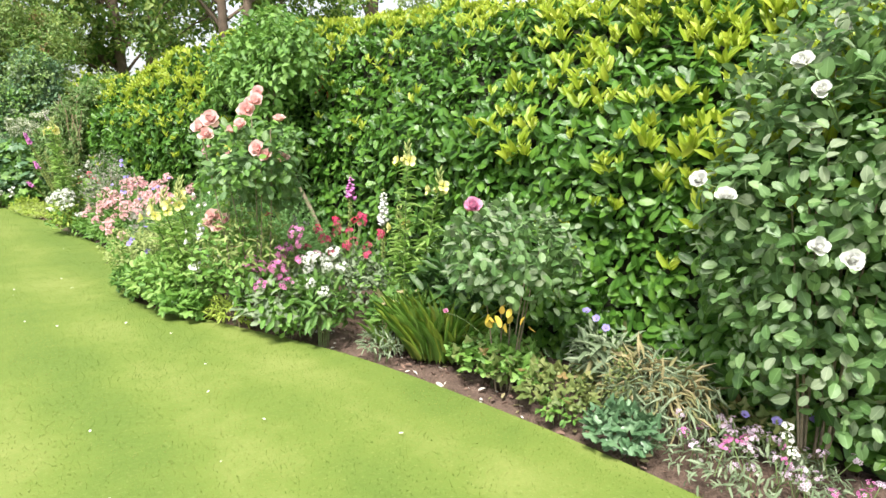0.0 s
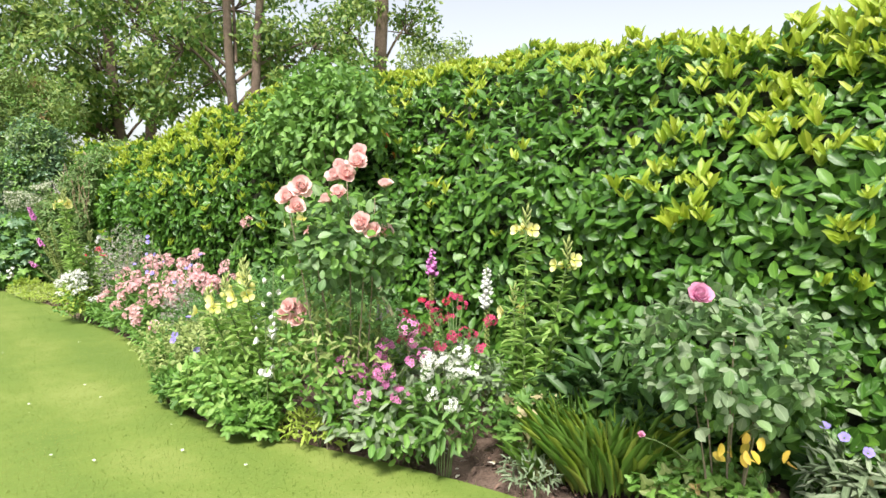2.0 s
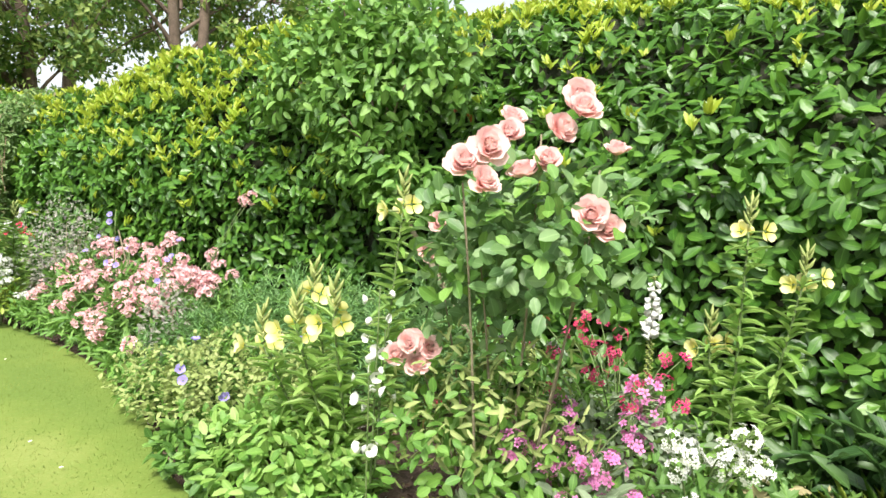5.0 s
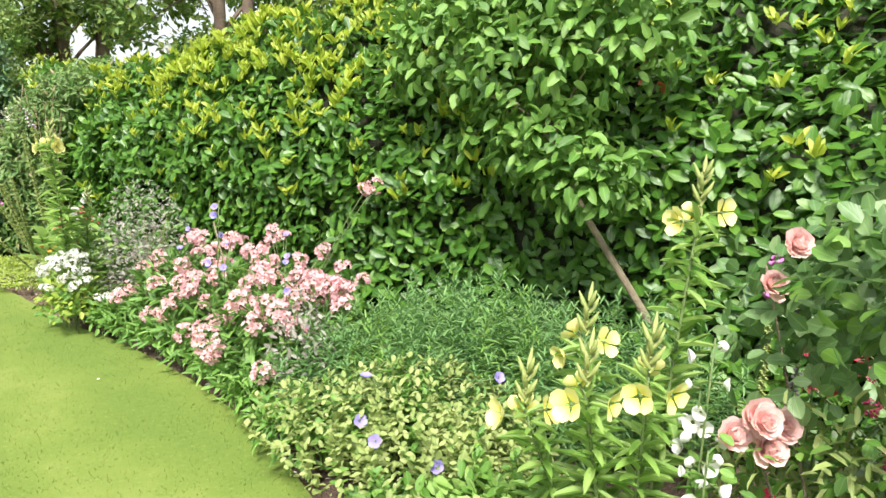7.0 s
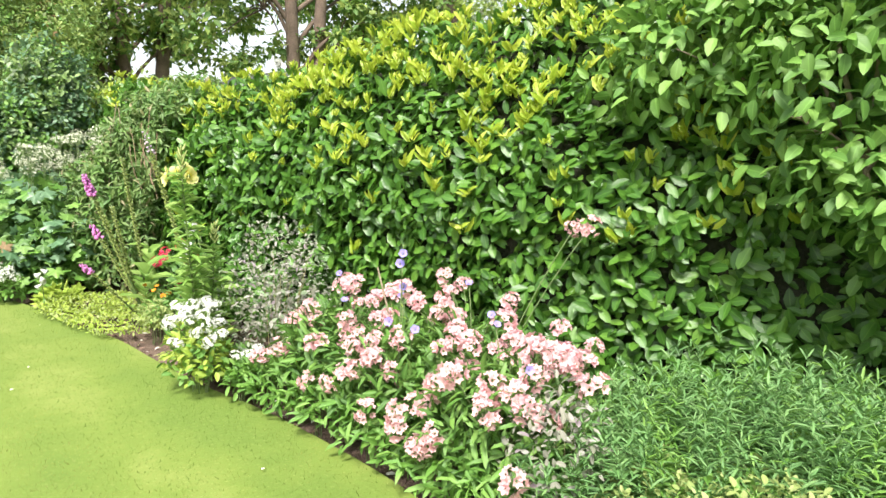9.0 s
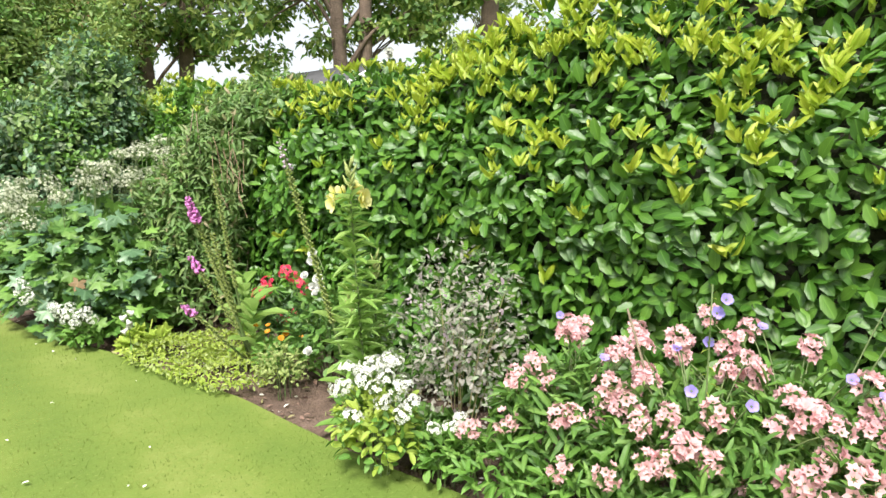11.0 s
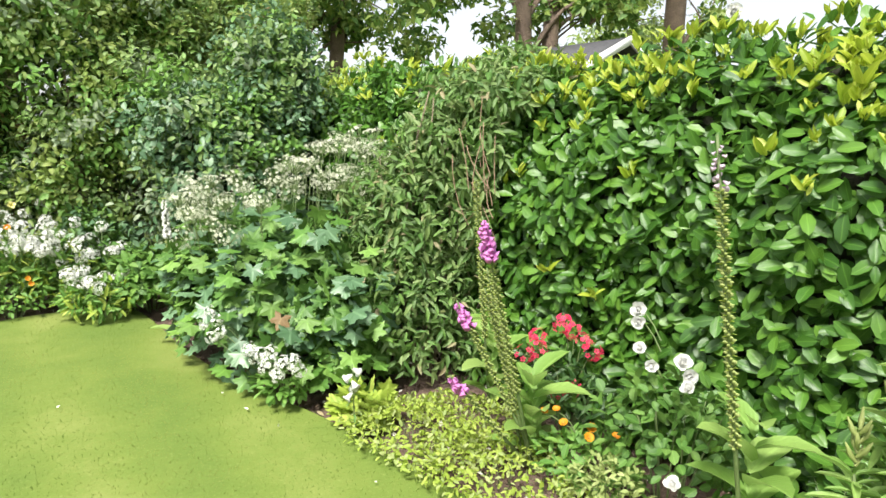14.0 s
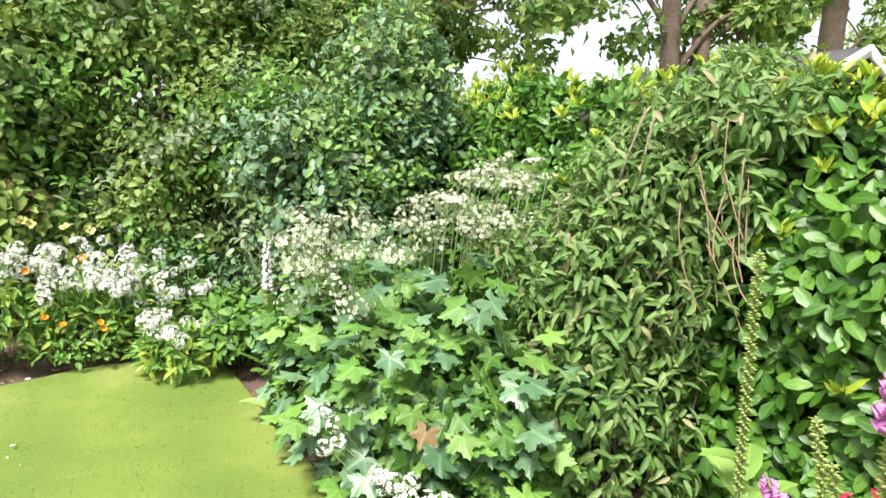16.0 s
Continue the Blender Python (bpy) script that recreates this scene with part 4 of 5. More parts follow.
strap_clump("ornamental_grass", "tuft of fine bright green grass in the border", (2.7, 3.12), 700, 0.4, (("strap_leaf", 0.7), ("lime_leaf", 0.3)), 0.8, 0.75, shape=WISP, foot_r=0.2)
b = bush("peony", "dark glossy peony foliage before the hedge", "plant", (3.0, 3.25), (0.32, 0.4), 0.55, 420, LANCE, 0.15, "dark_leaf", stem_count=10, thick=0.005, wide=1.4)
b = bush("cranesbill", "rounded clump of mid-green lobed leaves", "plant", (2.75, 3.5), (0.28, 0.3), 0.34, 300, LOBED, 0.065, "mid_leaf", stem_count=12, thick=0.003, second=("straw_leaf", 0.12))
b = bush("groundsel", "small grey-green seedling at the lawn edge", "plant", (2.38, 3.3), (0.12, 0.14), 0.16, 120, LANCE, 0.05, "grey_leaf", stem_count=8, thick=0.002)
strap_clump("daylily", "thin tuft of yellowing strap leaves", (2.5, 3.35), 30, 0.24, (("straw_leaf", 0.5), ("strap_leaf", 0.5)), 0.5, 0.6)
evening_primrose((2.97, 3.86), [(2.96, 3.88, 1.2), (3.12, 3.7, 1.02), (3.0, 4.0, 0.72)], "tall evening primrose with pale yellow flowers against the hedge", 0.16, 52, 4)

# ---- phlox, campion, foxgloves ----
b = bush("phlox", "white phlox cluster on leafy stems", "flower", (2.2, 3.72), (0.17, 0.18), 0.48, 220, LANCE, 0.085, "mid_leaf", stem_count=9, thick=0.003, group="phlox", wide=1.3)
blooms(b, "flower_head", WHITE_HEADS, [(2.18, 3.66, 0.52), (2.11, 3.62, 0.6), (2.14, 3.56, 0.56), (2.2, 3.6, 0.62), (2.1, 3.7, 0.42), (2.14, 3.6, 0.38), (2.24, 3.56, 0.54), (2.15, 3.79, 0.57), (2.1, 3.72, 0.57), (2.12, 3.76, 0.5)], 0.85, None, 0.1)
b = bush("phlox", "purple-pink phlox with round flower heads and soft leaves", "flower", (2.1, 4.1), (0.28, 0.38), 0.42, 480, OVAL, 0.065, "fresh_leaf", stem_count=14, thick=0.003, group="phlox", second=("grey_leaf", 0.9))
blooms(b, "flower_head", PHLOX, [(2.08, 4.18, 0.35), (2.1, 4.12, 0.55), (1.97, 3.9, 0.5), (1.95, 4.1, 0.46), (1.93, 4.22, 0.48), (2.02, 4.02, 0.47), (2.05, 3.98, 0.4), (2.2, 4.2, 0.55), (2.0, 4.3, 0.42), (2.25, 3.85, 0.3), (2.3, 4.0, 0.52), (1.9, 4.0, 0.36), (2.15, 3.9, 0.52), (2.0, 3.82, 0.4), (2.1, 3.84, 0.66), (2.08, 3.86, 0.72), (2.1, 4.11, 0.42), (2.08, 4.26, 0.4), (2.12, 4.16, 0.48)], 1.5, None, 0.1)
b = bush("campion", "crimson campion with small flowers over grey-green leaves", "flower", (2.75, 4.25), (0.36, 0.45), 0.5, 760, OVAL, 0.055, "grey_leaf", stem_count=16, thick=0.003, second=("fresh_leaf", 0.7))
blooms(b, "flower_head", HOT, [(2.86, 4.05, 0.64), (2.75, 4.3, 0.62), (2.9, 4.35, 0.68), (2.65, 4.15, 0.55), (2.55, 4.3, 0.58), (3.0, 4.5, 0.7), (3.05, 4.6, 0.69), (2.8, 4.55, 0.66), (2.6, 4.5, 0.6), (2.7, 3.98, 0.5), (2.62, 4.02, 0.6), (2.5, 4.1, 0.52), (2.85, 4.2, 0.52), (2.95, 4.15, 0.6), (2.45, 4.4, 0.5), (2.72, 4.42, 0.68), (2.58, 4.2, 0.64), (2.66, 4.32, 0.66), (2.48, 4.22, 0.6)], 1.1, None, 0.2)
blooms(b, "flower_head", RED_HEADS, [(3.0, 4.62, 0.66), (2.9, 4.75, 0.66), (2.7, 4.7, 0.6)], 0.6, None, 0.2)
foxglove((3.03, 4.25), [((3.04, 4.28, 0.95), 0.97)], "white foxglove spire in the border", "white_petal", 0.72, leaves=6, leaf_size=0.2)
foxglove((3.18, 4.98), [((3.19, 5.0, 1.0), 0.98)], "magenta foxglove spire before the hedge", "magenta_petal", 0.8, leaves=6, leaf_size=0.2)
foxglove((2.55, 4.75), [((2.5, 4.7, 0.72), 0.98)], "small violet foxglove among roses", "mauve_petal", 0.8, leaves=5, leaf_size=0.18)

# ---- peach rose ----
base = thing("rose_bush", (2.02, 4.33, 0), "tall peach-pink rose bush on bare canes", "rose bush", "roses")
o = np.array(base.location)
peach = [(1.62, 4.24, 1.36), (1.67, 4.2, 1.41), (1.63, 4.18, 1.31), (2.0, 4.37, 1.52), (1.95, 4.34, 1.47), (1.89, 4.04, 1.53), (1.93, 4.08, 1.57), (1.86, 4.1, 1.47), (2.03, 4.0, 1.42), (1.88, 3.98, 1.24), (1.92, 3.95, 1.2), (1.8, 4.16, 1.34), (1.82, 4.1, 1.38), (2.12, 4.12, 1.18)]
low_peach = [(1.86, 4.63, 0.74), (1.81, 4.6, 0.75), (1.82, 4.67, 0.69), (1.9, 4.58, 0.72), (1.86, 4.6, 0.67), (1.95, 4.62, 1.16), (1.94, 4.66, 1.05)]
for p in ((1.62, 4.24, 1.34), (1.93, 4.2, 1.5), (1.98, 4.02, 1.4), (1.9, 3.99, 1.2), (1.92, 4.66, 0.7), (2.02, 4.7, 1.12), (1.8, 4.3, 1.1)):
    e = np.array(p) - o
    part("cane", Heap().tube(bent((e[0] * 0.2 + rng.normal(0, 0.03), e[1] * 0.2, 0), e - (0, 0, 0.03), (0.02, 0, 0.02), 6), np.linspace(0.006, 0.003, 6), "woody_stem", 6), base)
h = Heap()
dome(h, (-0.08, -0.12, 1.12), (0.36, 0.36, 0.3), 680, OVAL, 0.06, "rose_leaf", 0.1, -0.6, wide=1.35)
dome(h, (-0.08, -0.12, 1.12), (0.36, 0.36, 0.3), 260, OVAL, 0.06, "fresh_leaf", 0.4, -0.6, wide=1.3)
dome(h, (0.14, 0.2, 0.95), (0.3, 0.32, 0.32), 560, OVAL, 0.058, "rose_leaf", 0.1, -0.6, wide=1.35)
dome(h, (-0.04, 0.1, 0.36), (0.3, 0.4, 0.3), 420, OVAL, 0.06, "fresh_leaf", 0.1, -0.4)
dome(h, (-0.08, 0.1, 0.45), (0.3, 0.36, 0.3), 180, LANCE, 0.06, "olive_leaf", 0.1, -0.4)
dome(h, (-0.05, 0.02, 0.58), (0.32, 0.4, 0.3), 300, LANCE, 0.055, "froth_leaf", 0.2, -0.6, wide=1.3)
dome(h, (-0.1, 0.05, 0.5), (0.32, 0.4, 0.34), 260, OVAL, 0.045, "fresh_leaf", 0.5, -0.6, wide=1.2)
part("foliage", h, base, "", "stuff")
blooms(base, "bloom", ROSES["peach_petal"], peach, 0.09, (-0.6, -0.5, 0.55))
blooms(base, "bloom", ROSES["peach_petal"], low_peach, 0.082, (-0.65, -0.65, 0.45), jitter=0.25)
b = bush("geum", "small red geum flowers among stems", "flower", (2.3, 4.6), (0.2, 0.25), 0.55, 320, OVAL, 0.05, "froth_leaf", stem_count=10, thick=0.002)
blooms(b, "flower_head", RED_HEADS, [(2.2, 4.55, 0.75), (2.25, 4.6, 0.74), (1.98, 4.6, 0.5)], 0.4, None, 0.3)
blooms(b, "flower_head", MAUVE_HEADS, [(2.4, 4.5, 0.68), (2.45, 4.42, 0.68)], 0.8, None, 0.2)

# ---- yellow evening primrose, white bellflower and the green skirts at the edge ----
evening_primrose((1.95, 4.95), [(2.05, 4.9, 1.22), (1.66, 4.82, 0.84), (1.6, 4.95, 0.78), (1.75, 5.05, 0.86), (1.56, 5.1, 0.7)], "yellow evening primrose with several leafy stems", 0.16, 60, 3)
base = thing("bellflower", (1.78, 4.74, 0), "white bellflower spire beside the roses", "flower")
o = np.array(base.location)
for dx, dy, top in ((0, -0.02, 0.93), (0.06, 0.03, 0.76), (-0.05, -0.06, 0.68)):
    leafy_spire(base, (dx, dy, 0), (dx * 1.4, dy, top), 22, 0.09, LANCE, "mid_leaf", 0.005)
    for i in range(9):
        a = i * 2.4 + rng.normal(0, 0.5)
        d = np.array((math.cos(a), math.sin(a), rng.normal(0, 0.3)))
        part("bloom", WHITE_BELL, base, m=facing(np.array((dx * 1.3, dy, top - 0.04 - 0.027 * i - 0.08 * (i > 4) + rng.normal(0, 0.012))) + d * rng.uniform(0.025, 0.055), d, rng.uniform(0.65, 1.1)))
bush("lobelia", "dark green leafy clump at the lawn edge under primroses", "plant", (1.66, 5.1), (0.25, 0.42), 0.4, 900, OVAL, 0.06, "primrose_leaf", stem_count=16, thick=0.003, second=("fresh_leaf", 0.6))
bush("lobelia", "low green leafy clump overhanging the lawn edge", "plant", (1.58, 5.5), (0.18, 0.28), 0.26, 420, OVAL, 0.06, "mid_leaf", stem_count=10, thick=0.003, second=("fresh_leaf", 0.5))
bush("cranesbill", "mound of lobed cranesbill leaves at the lawn edge", "plant", (1.68, 4.8), (0.18, 0.24), 0.22, 170, LOBED, 0.075, "fresh_leaf", stem_count=10, thick=0.003)
bush("creeping_jenny", "bright lime green trailing leaves at the lawn edge", "plant", (1.9, 4.46), (0.16, 0.24), 0.16, 260, LANCE, 0.05, "lime_leaf", stem_count=12, thick=0.002, wide=1.4)
bush("aster", "upright green aster foliage near the lawn edge", "plant", (2.12, 4.0), (0.16, 0.24), 0.22, 150, OVAL, 0.05, "fresh_leaf", stem_count=10, thick=0.002)
b = feathered("cranesbill", "frothy yellow-green cranesbill with violet flowers", "flower", (1.92, 5.85), (0.44, 0.6), 0.47, 210, 22, 0.05, (("froth_leaf", 0.7), ("fresh_leaf", 0.3)), OVAL, 0.6, 1.2)
h = Heap()
dome(h, (0, 0, 0.2), (0.46, 0.62, 0.3), 1700, OVAL, 0.03, "froth_leaf", 0.85, 0.0, wide=1.2, bumpy=0.3)
part("flower_spray", h, b, "tiny yellow-green seed sprays", "stuff")
blooms(b, "bloom", VIOLET, [(1.54, 5.65, 0.4), (1.6, 5.8, 0.4), (1.75, 5.95, 0.48), (2.1, 5.6, 0.5), (1.62, 5.45, 0.36)], 0.95, None, 0.1)
feathered("goldenrod", "dense feathery green goldenrod foliage before the hedge", "plant", (2.48, 6.0), (0.52, 0.8), 0.74, 330, 34, 0.075, (("feather_leaf", 0.8), ("fresh_leaf", 0.2)), LANCE, 0.4, 0.8)
feathered("goldenrod", "feathery green clump beside pink alstroemeria", "plant", (2.0, 6.35), (0.24, 0.42), 0.54, 100, 30, 0.075, (("feather_leaf", 0.8), ("fresh_leaf", 0.2)), LANCE, 0.4, 0.8)
feathered("goldenrod", "feathery green clump in the shade of the hedge", "plant", (2.85, 5.4), (0.32, 0.44), 0.72, 100, 30, 0.075, (("feather_leaf", 1.0),), LANCE, 0.4, 0.8)

# ---- alstroemeria drift ----
for at, rad, ht, k in (((2.05, 6.95), (0.3, 0.42), 0.55, 900), ((2.08, 7.6), (0.3, 0.42), 0.55, 1000), ((2.08, 8.12), (0.28, 0.34), 0.58, 900), ((2.35, 7.4), (0.3, 0.7), 0.62, 800)):
    b = bush("alstroemeria", "pink alstroemeria clump with green lance-shaped leaves", "flower", at, rad, ht, k, LANCE, 0.085, "mid_leaf", stem_count=20, thick=0.003, group="alstroemeria drift", wide=1.2, second=("fresh_leaf", 0.35))
    n_heads = 19 if ht > 0.56 else 23
    x0, y0 = at
    a = rng.uniform(0, 6.28, n_heads)
    r = np.sqrt(rng.uniform(0.05, 1, n_heads))
    places = [(x0 + rad[0] * 1.05 * r[i] * math.cos(a[i]), y0 + rad[1] * r[i] * math.sin(a[i]), ht * (1.2 - 0.45 * r[i] * (1 if math.cos(a[i]) < 0 else 0.3)) + rng.normal(0, 0.04)) for i in range(n_heads)]
    blooms(b, "flower_head", ALS, places, 0.8 if y0 < 7.3 else 0.66, (-0.5, -0.3, 0.8), 0.2)
    blooms(b, "flower_head", ALS, [(x0 - rad[0] * 1.02, y0 + rng.uniform(-0.35, 0.35), rng.uniform(0.22, 0.42)) for _ in range(4)], 0.7, (-0.8, -0.3, 0.5), 0.15)
    if y0 in (7.4, 8.2):
        tall = [(2.71, 7.13, 1.08), (2.68, 7.02, 1.1)] if y0 == 7.4 else [(2.5, 8.09, 1.04), (2.17, 8.27, 0.8), (2.2, 8.4, 0.85)]
        blooms(b, "flower_head", ALS, tall, 0.65, (-0.6, -0.3, 0.7), 0.5)
    blooms(b, "bloom", VIOLET, [(x0 - 0.12, y0 - 0.2, ht + 0.08), (x0 + 0.1, y0 + 0.15, ht + 0.14)], 0.8, None, 0.2)
for x0, y0 in ((1.7, 6.35), (1.78, 6.75), (1.84, 7.15), (1.86, 7.55), (1.85, 7.95), (1.8, 8.35)):
    bush("alstroemeria", "low leafy alstroemeria shoots along the lawn edge", "plant", (x0 + 0.03, y0), (0.14, 0.24), 0.26, 260, LANCE, 0.075, "fresh_leaf", stem_count=8, thick=0.002, group="alstroemeria drift", wide=1.2, own=14)
base = thing("larkspur", (2.0, 7.55, 0), "thin pale larkspur stem with blue flowers", "flower")
leafy_spire(base, (0, 0, 0), (0.02, 0.02, 0.98), 30, 0.06, NARROW, "lime_leaf", 0.005)
blooms(base, "bloom", VIOLET, [(1.97, 7.53, 0.9), (2.04, 7.58, 0.78), (1.98, 7.6, 0.62), (1.96, 7.5, 0.95)], 0.85, None, 0.05)
base = thing("garden_cane", (2.3, 7.75, 0), "thin grey garden cane leaning in the border", "cane")
part("cane", Heap().tube([(0, 0, 0), (-0.05, 0.1, 0.4), (-0.1, 0.22, 0.8)], (0.006, 0.006, 0.005), "woody_stem", 6), base)

# ---- sapling leaning out of the hedge ----
base = thing("sapling", (3.2, 5.17, 0), "young tree with a leaning thin grey trunk and pointed leaves", "tree")
trunk = Heap().tube(np.array([(0, 0, 0), (-0.04, 0.15, 0.3), (-0.1, 0.35, 0.62), (-0.2, 0.65, 1.05), (-0.25, 0.85, 1.4), (-0.25, 1.0, 1.9)]), (0.024, 0.021, 0.019, 0.017, 0.013, 0.008), "woody_stem", 8)
for e in ((-0.35, 1.6, 1.9), (-0.4, 0.5, 1.85), (-0.1, 0.9, 2.4), (-0.5, 1.1, 1.6), (0.1, 1.5, 2.3)):
    trunk.tube(bent((-0.25, 0.85, 1.4), e, (0, 0, 0.06), 4), (0.011, 0.008, 0.006, 0.003), "woody_stem", 5)
part("trunk", trunk, base)
crown = Heap()
for c, r, k in (((-0.3, 1.0, 1.8), (0.3, 0.55, 0.5), 420), ((-0.32, 1.55, 1.9), (0.28, 0.5, 0.4), 320), ((-0.2, 0.65, 2.0), (0.28, 0.5, 0.38), 300), ((-0.35, 0.85, 1.4), (0.22, 0.35, 0.25), 160), ((-0.1, 1.2, 2.3), (0.3, 0.6, 0.25), 260), ((-0.3, 0.62, 1.25), (0.2, 0.3, 0.22), 170)):
    dome(crown, c, r, int(k * 1.5), POINTED, 0.08, "fresh_leaf", 0.3, -0.8, 0.5)
    dome(crown, c, r, int(k * 0.75), POINTED, 0.08, "mid_leaf", 0.3, -0.8, 0.5)
part("crown", crown, base, "loose crown of soft green pointed leaves", "stuff")
h = Heap().add(OVAL, np.array([(3.3, 5.62, 1.77)]) - (3.2, 5.05, 0) + rng.normal(0, 0.03, (5, 3)), rng.normal(0, 1, (5, 3)), rng.normal(0, 1, (5, 3)), 0.08, "red_leaf")
part("red_leaves", h, base, "a few red-brown leaves")

bush("smoke_plant", "beige seed heads rising among the alstroemeria", "plant", (1.93, 6.6), (0.15, 0.2), 0.66, 460, OVAL, 0.036, "smoke_leaf", "straw_leaf", 10, 0.002, low=-0.5)

# ---- third stretch: white candytuft, smoky plant, primrose ----
b = bush("candytuft", "white candytuft with yellow-green leaves at the lawn edge", "flower", (1.64, 8.82), (0.18, 0.2), 0.4, 300, OVAL, 0.05, "lime_leaf", stem_count=14, thick=0.003, second=("fresh_leaf", 0.5))
blooms(b, "flower_head", WHITE_HEADS, [(1.54, 8.8, 0.46), (1.6, 8.9, 0.45), (1.62, 8.75, 0.46), (1.7, 8.72, 0.42), (1.56, 8.7, 0.38), (1.64, 8.84, 0.5), (1.72, 8.85, 0.47), (1.52, 8.95, 0.38), (1.6, 8.62, 0.34), (1.75, 8.95, 0.44), (1.5, 8.82, 0.3), (1.68, 8.66, 0.36), (1.58, 8.82, 0.5), (1.66, 8.78, 0.52), (1.54, 8.72, 0.44), (1.62, 8.68, 0.42), (1.7, 8.78, 0.5), (1.5, 8.88, 0.42), (1.58, 8.96, 0.46)], 0.8, (-0.3, -0.4, 1), 0.08)
b = bush("candytuft", "small white candytuft tuft on the soil", "flower", (1.78, 8.55), (0.1, 0.1), 0.24, 90, OVAL, 0.05, "fresh_leaf", stem_count=8, thick=0.002)
blooms(b, "flower_head", WHITE_HEADS, [(1.76, 8.5, 0.28), (1.82, 8.5, 0.3), (1.72, 8.56, 0.26)], 0.6, (-0.3, -0.4, 1), 0.08)
b = bush("smoke_plant", "airy grey-purple plant gone to seed", "plant", (2.12, 8.8), (0.33, 0.4), 0.99, 1500, OVAL, 0.031, "smoke_leaf", "straw_leaf", 22, 0.003, second=("grey_leaf", 0.25), low=-0.6, fill=0.05)
blooms(b, "flower_head", MAUVE_HEADS, [(1.95, 8.95, 0.7), (2.0, 8.92, 0.68)], 0.8, None, 0.1)
bush("heuchera", "low dark green leaves under the smoky plant", "plant", (1.95, 8.75), (0.2, 0.24), 0.2, 130, LOBED, 0.07, "mid_leaf", stem_count=10, thick=0.002)
evening_primrose((1.78, 9.02), [(1.58, 8.93, 1.24), (1.85, 9.1, 0.8), (1.72, 9.12, 0.66)], "tall leafy evening primrose with two open yellow flowers", 0.175, 82, 7, every=False)
foxglove((2.03, 9.53), [((1.59, 9.5, 1.46), 0.99)], "faded foxglove with a long spike of seed pods", "mauve_petal", 0.9, leaves=13, leaf_size=0.23, leaf_rise=0.55)
base = thing("fern", (2.32, 9.35, 0), "small green fern with arching fronds at the hedge foot", "fern")
for i in range(9):
    a = i * 2.4
    line = bent((0, 0, 0.02), (0.26 * math.cos(a), 0.26 * math.sin(a), 0.28 + 0.05 * (i % 3)), (0, 0, 0.06), 12)
    frond = Heap().tube(line, np.linspace(0.003, 0.001, 12), "green_stem", 4)
    for k in range(2, 12):
        for side in (-1, 1):
            frond.add(LANCE, line[k], (-side * math.sin(a) + 0.3 * math.cos(a), side * math.cos(a) + 0.3 * math.sin(a), -0.1), (0, 0, 1), 0.075 * (1.1 - k / 12), "mid_leaf")
    part("frond", frond, base)
rosette(thing("comfrey", (1.8, 9.25, 0), "broad-leaved green plant on bare soil at the edge", "plant"), 7, 0.16, "fresh_leaf", BROAD, 0.6)
b = bush("rose_bush", "low white rose with full blooms and light leaves", "rose bush", (2.18, 9.92), (0.26, 0.34), 0.6, 420, OVAL, 0.055, "mid_leaf", "green_stem", 9, 0.005, "roses", wide=1.3)
blooms(b, "bloom", ROSES["white_petal"], [(1.97, 9.75, 0.65), (1.99, 9.79, 0.68), (1.93, 9.72, 0.62), (2.2, 10.15, 0.77), (2.17, 10.12, 0.73), (2.08, 9.98, 0.6), (2.05, 10.02, 0.66), (1.86, 9.7, 0.3)], 0.055, (-0.7, -0.5, 0.4), 0.1)
b = bush("marigold", "orange marigolds among fresh leaves", "flower", (2.05, 10.2), (0.2, 0.25), 0.22, 240, OVAL, 0.06, "fresh_leaf", stem_count=12, thick=0.002)
blooms(b, "bloom", ORANGE, [(2.02, 10.2, 0.27), (1.94, 10.28, 0.28), (2.0, 10.38, 0.29), (2.08, 10.12, 0.25), (1.9, 10.36, 0.31), (1.96, 10.16, 0.26)], 0.9, None, 0.08)
foxglove((1.95, 10.48), [((1.48, 10.32, 1.16), 0.985), ((1.61, 10.62, 0.77), 0.99), ((1.5, 10.5, 0.5), 0.98), ((1.75, 10.6, 0.9), 0), ((1.66, 10.5, 0.84), 0)], "magenta foxglove with several leaning spires and pods", "magenta_petal", 0.865, leaves=14, leaf_size=0.24, leaf_rise=0.4, bell_len=0.06)
foxglove((2.2, 11.05), [((1.94, 10.94, 1.26), 0)], "tall foxglove gone over to yellow-green pods", "magenta_petal", 0.86, leaves=10, leaf_size=0.24, leaf_rise=0.5)
b = bush("salvia", "scarlet salvia flowers over dark leaves near the hedge", "flower", (2.35, 10.62), (0.2, 0.26), 0.4, 260, LANCE, 0.075, "dark_leaf", stem_count=12, thick=0.003, wide=1.3)
blooms(b, "flower_head", RED_HEADS, [(2.33, 10.61, 0.54), (2.35, 10.56, 0.5), (2.3, 10.66, 0.57), (2.2, 10.72, 0.5), (2.16, 10.68, 0.46), (2.14, 10.74, 0.42), (2.38, 10.52, 0.45), (2.28, 10.55, 0.28), (2.24, 10.6, 0.26)], 1.0, (-0.6, -0.5, 0.5), 0.12)
for at, rad in (((1.76, 10.45), (0.34, 0.42)), ((1.64, 10.95), (0.3, 0.46)), ((1.95, 10.85), (0.26, 0.45))):
    bush("golden_oregano", "low golden-green oregano carpet at the lawn edge", "plant", at, rad, 0.13, 950, OVAL, 0.03, "lime_leaf", stem_count=20, thick=0.0015, second=("froth_leaf", 0.4), fill=0.6)
